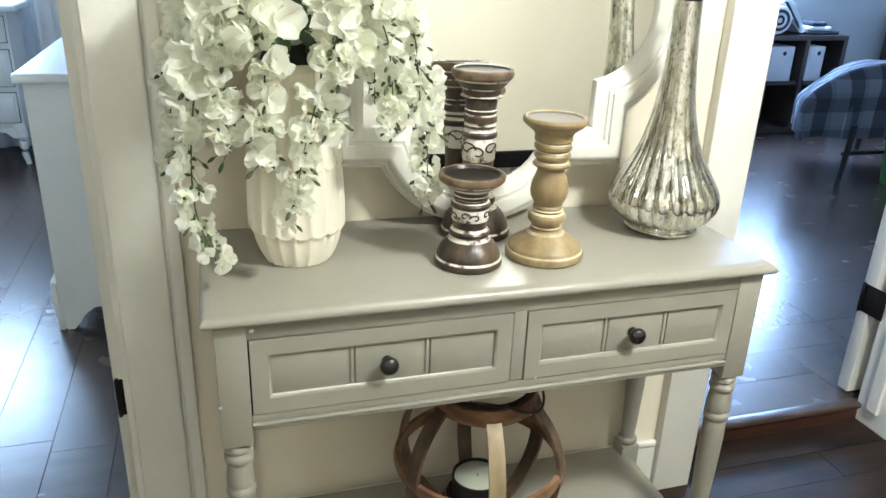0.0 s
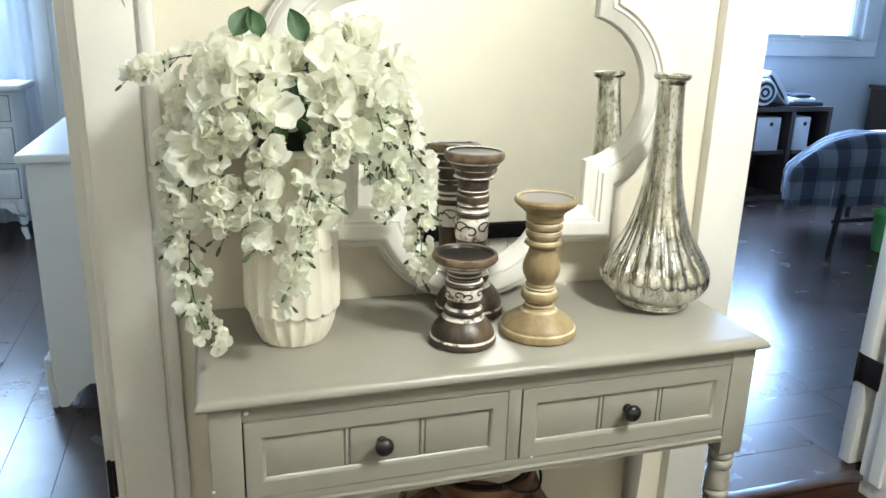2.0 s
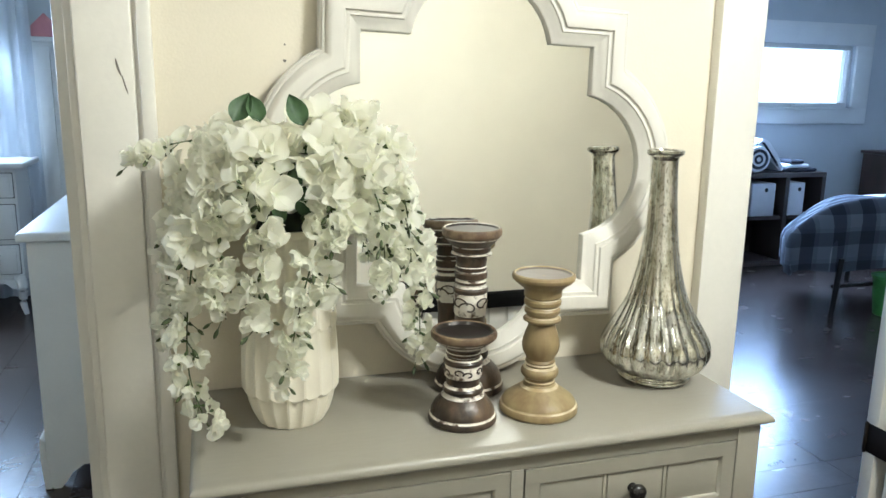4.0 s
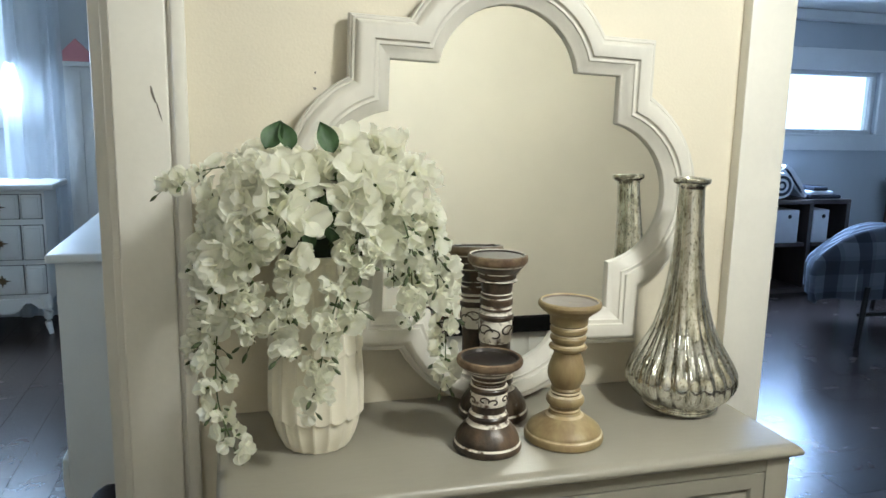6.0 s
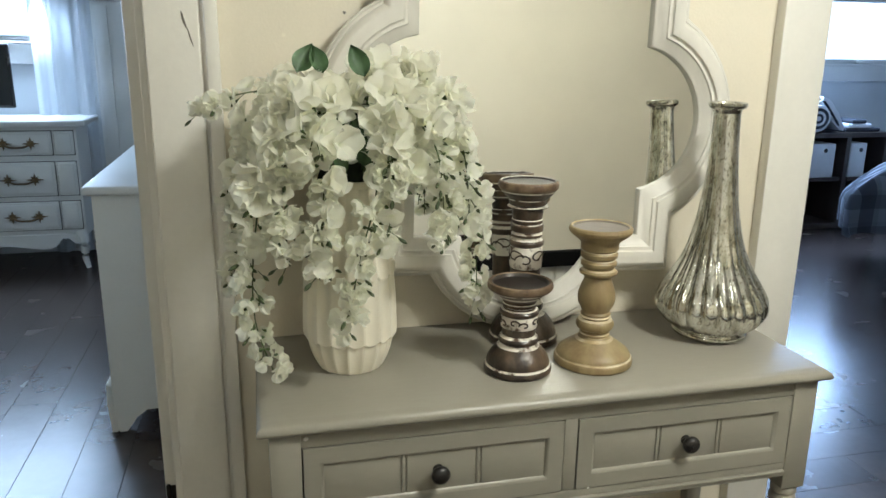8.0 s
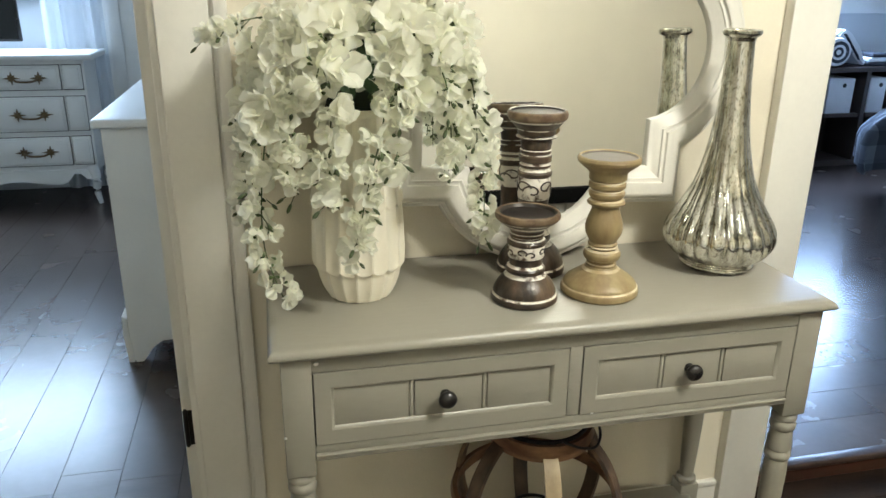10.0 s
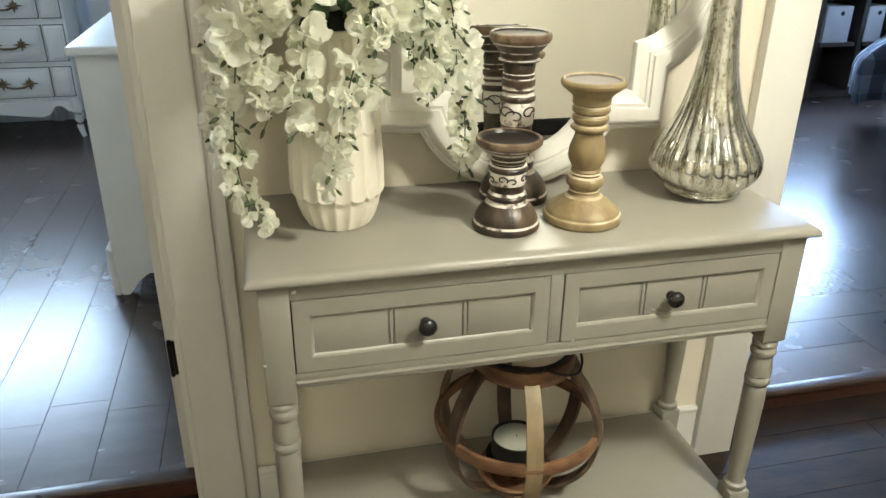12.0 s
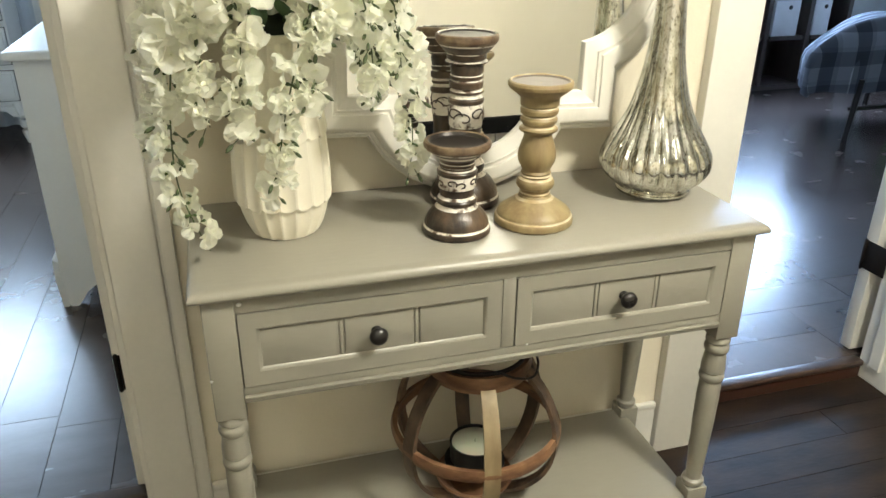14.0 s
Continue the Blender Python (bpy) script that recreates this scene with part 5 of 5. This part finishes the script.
SHEER = bpy.data.materials.new("sheer_white_voile")
SHEER.use_nodes = True
sn = SHEER.node_tree
sb = sn.nodes["Principled BSDF"]
sb.inputs["Base Color"].default_value, sb.inputs["Roughness"].default_value = (0.85, 0.88, 0.92, 1), 0.9
st, tr, m1, m2 = sn.nodes.new("ShaderNodeBsdfTranslucent"), sn.nodes.new("ShaderNodeBsdfTransparent"), sn.nodes.new("ShaderNodeMixShader"), sn.nodes.new("ShaderNodeMixShader")
st.inputs[0].default_value = (0.85, 0.9, 0.95, 1)
m1.inputs[0].default_value, m2.inputs[0].default_value = 0.55, 0.28
sn.links.new(sb.outputs[0], m1.inputs[1]), sn.links.new(st.outputs[0], m1.inputs[2])
sn.links.new(m1.outputs[0], m2.inputs[1]), sn.links.new(tr.outputs[0], m2.inputs[2])
sn.links.new(m2.outputs[0], sn.nodes["Material Output"].inputs["Surface"])


def curtain(x0, x1, seed):
    r = random.Random(seed)
    bm = bmesh.new()
    cols = []
    n = 90
    ph = r.uniform(0, 6)
    for i in range(n + 1):
        u = i / n
        col = []
        for j in range(14):
            v = j / 13
            fold = 0.028 * math.sin(u * 19 + ph + 0.8 * math.sin(3 * v)) + 0.010 * math.sin(u * 41 + ph)
            col.append(bm.verts.new((x0 + (x1 - x0) * u + 0.02 * (1 - v) * math.sin(u * 12), 4.00 + fold * (0.6 + 0.4 * v), 2.28 - 2.20 * v)))
        cols.append(col)
    for a, b in zip(cols, cols[1:]):
        for j in range(13):
            bm.faces.new((a[j], b[j], b[j + 1], a[j + 1]))
    c = single("curtain", bm, SHEER, ((x0 + x1) / 2, 4.0, 2.28), "sheer white curtain hanging in soft folds", "curtain", "sheer curtains", smooth=180)
    return c


curtain(-1.25, -0.90, 3)
curtain(-2.6, -2.25, 5)
rod = thing("curtain_rod", (-1.75, 4.0, 2.29), "white curtain rod above the window", "curtain rod")
part("rod", tube([Vector((-2.7, 4.0, 2.29)), Vector((-0.85, 4.0, 2.29))], 0.01, 0.01, 10), WHITEPAINT, rod)
for x in (-2.65, -0.88):
    part("bracket", box(x - 0.008, x + 0.008, 4.0, 4.099, 2.282, 2.30), WHITEPAINT, rod)
tv = thing("monitor", (-1.66, 3.86, 0.932), "black flat screen standing on the white dresser", "screen")
part("bezel", box(-1.98, -1.332, 3.86, 3.885, 0.985, 1.345, 0.006), BLACK, tv)
part("screen", box(-1.965, -1.347, 3.857, 3.861, 1.0, 1.33), material("dark_screen_glass", (0.01, 0.011, 0.013), 0.1, vary=0.1, bump=0), tv)
part("stand", box(-1.72, -1.60, 3.80, 3.92, 0.9325, 0.945, 0.004), BLACK, tv)
part("neck", box(-1.68, -1.64, 3.872, 3.884, 0.9455, 1.0, 0.002), BLACK, tv)
wp = structure("trim_wainscot", box(-0.92, 0.655, 4.085, 4.099, ROOM, 1.60, 0.002), WHITEPAINT, "white panelled wainscot", "wainscot")
for x in (-0.90, -0.66, -0.42, -0.18, 0.06):
    part("stile", box(x, x + 0.075, 4.070, 4.0845, ROOM, 1.575, 0.004), WHITEPAINT, wp)
part("cap_rail", box(-0.92, 0.655, 4.055, 4.099, 1.601, 1.63, 0.005), WHITEPAINT, wp)
PINK = material("pink_painted_wood", (0.72, 0.30, 0.32), 0.6, vary=0.1)
bm = outline_prism([(-0.915, 1.63), (-0.915, 1.69), (-0.84, 1.765), (-0.765, 1.69), (-0.765, 1.63)], 4.062, 4.082)
bmesh.ops.bevel(bm, geom=bm.edges[:], offset=0.003, segments=1, affect="EDGES")
single("house_sign", bm, PINK, (-0.84, 4.072, 1.63), "pink house-shaped wooden sign on the wainscot rail", "sign", smooth=None)

# ---- across the hall, seen in the mirror ----
ledge = thing("wall_ledge", (1.6, -2.46, 0), "dull black ledge over a low white slatted front", "ledge")
part("ledge_top", box(0.60, 2.60, -2.499, -2.42, 0.392, 0.478, 0.004), material("dull_black_paint", (0.008, 0.008, 0.008), 0.95, vary=0.2, Specular_IOR_Level=0.1), ledge, "dull black top board")
part("backing", box(0.62, 2.58, -2.499, -2.47, 0.0, 0.391), TRIM, ledge)
for k in range(16):
    part("slat", box(0.64 + 0.12 * k, 0.74 + 0.12 * k, -2.469, -2.455, 0.01, 0.388, 0.003), TRIM, ledge)
structure("trim_door_south", box(0.52, 0.62, -2.5, -2.480, 0, 2.1, 0.003), TRIM, "off-white door casing", "door casing")

# ---- floor pieces ----


def plank_mesh(lx, ly):
    bm = box(-lx / 2 + 0.0003, lx / 2 - 0.0003, -ly / 2 + 0.0003, ly / 2 - 0.0003, -0.004, 0, 0.0008, 1)
    bmesh.ops.delete(bm, geom=[f for f in bm.faces if f.normal.z < -0.9], context="FACES")
    return bm


def lay(floor, name, mat, x0, x1, y0, y1, z, width, length, along_x, seed, joint=None):
    r = random.Random(seed)
    data = solid(name, plank_mesh(length, width) if along_x else plank_mesh(width, length), mat)
    u0, u1, v0, v1 = (x0, x1, y0, y1) if along_x else (y0, y1, x0, x1)
    v = v0
    row = 0
    while v < v1 - 0.01:
        w = min(width, v1 - v)
        u = (u0 if joint is None else joint - 5 * length) - length + (0.45 * length * (row % 3) if joint is None else 0.31 * (row // 2 % 2) if along_x else 0.06 * (row % 2)) + r.uniform(-0.02, 0.02)
        while u < u1 - 0.01:
            a, b = max(u, u0), max(u0, min(u + length, u1))
            if b - a > 0.01:
                ob = new(name, data)
                ob.parent = floor
                cu, cv = (a + b) / 2, v + w / 2
                ob.location = (cu, cv, z) if along_x else (cv, cu, z)
                su, sv = (b - a) / length, w / width
                ob.scale = (su, sv, 1) if along_x else (sv, su, 1)
                ob.rotation_euler = (r.uniform(-0.0008, 0.0008), r.uniform(-0.0008, 0.0008), 0)
            u += length
        v += width
        row += 1


lay(floor_left, "plank", PLANK, -2.96, 0.66, 0.516, 4.1, ROOM, 0.1582, 0.95, False, 1, joint=0.79)
lay(floor_right, "plank", PLANK, 0.80, 6.4, 0.516, 4.1, ROOM, 0.1525, 0.95, True, 2, joint=1.84)
lay(floor_hall, "floorboard", HALLWOOD, -3.2, 6.4, -2.484, 0.486, 0.0, 0.11, 1.4, True, 3)
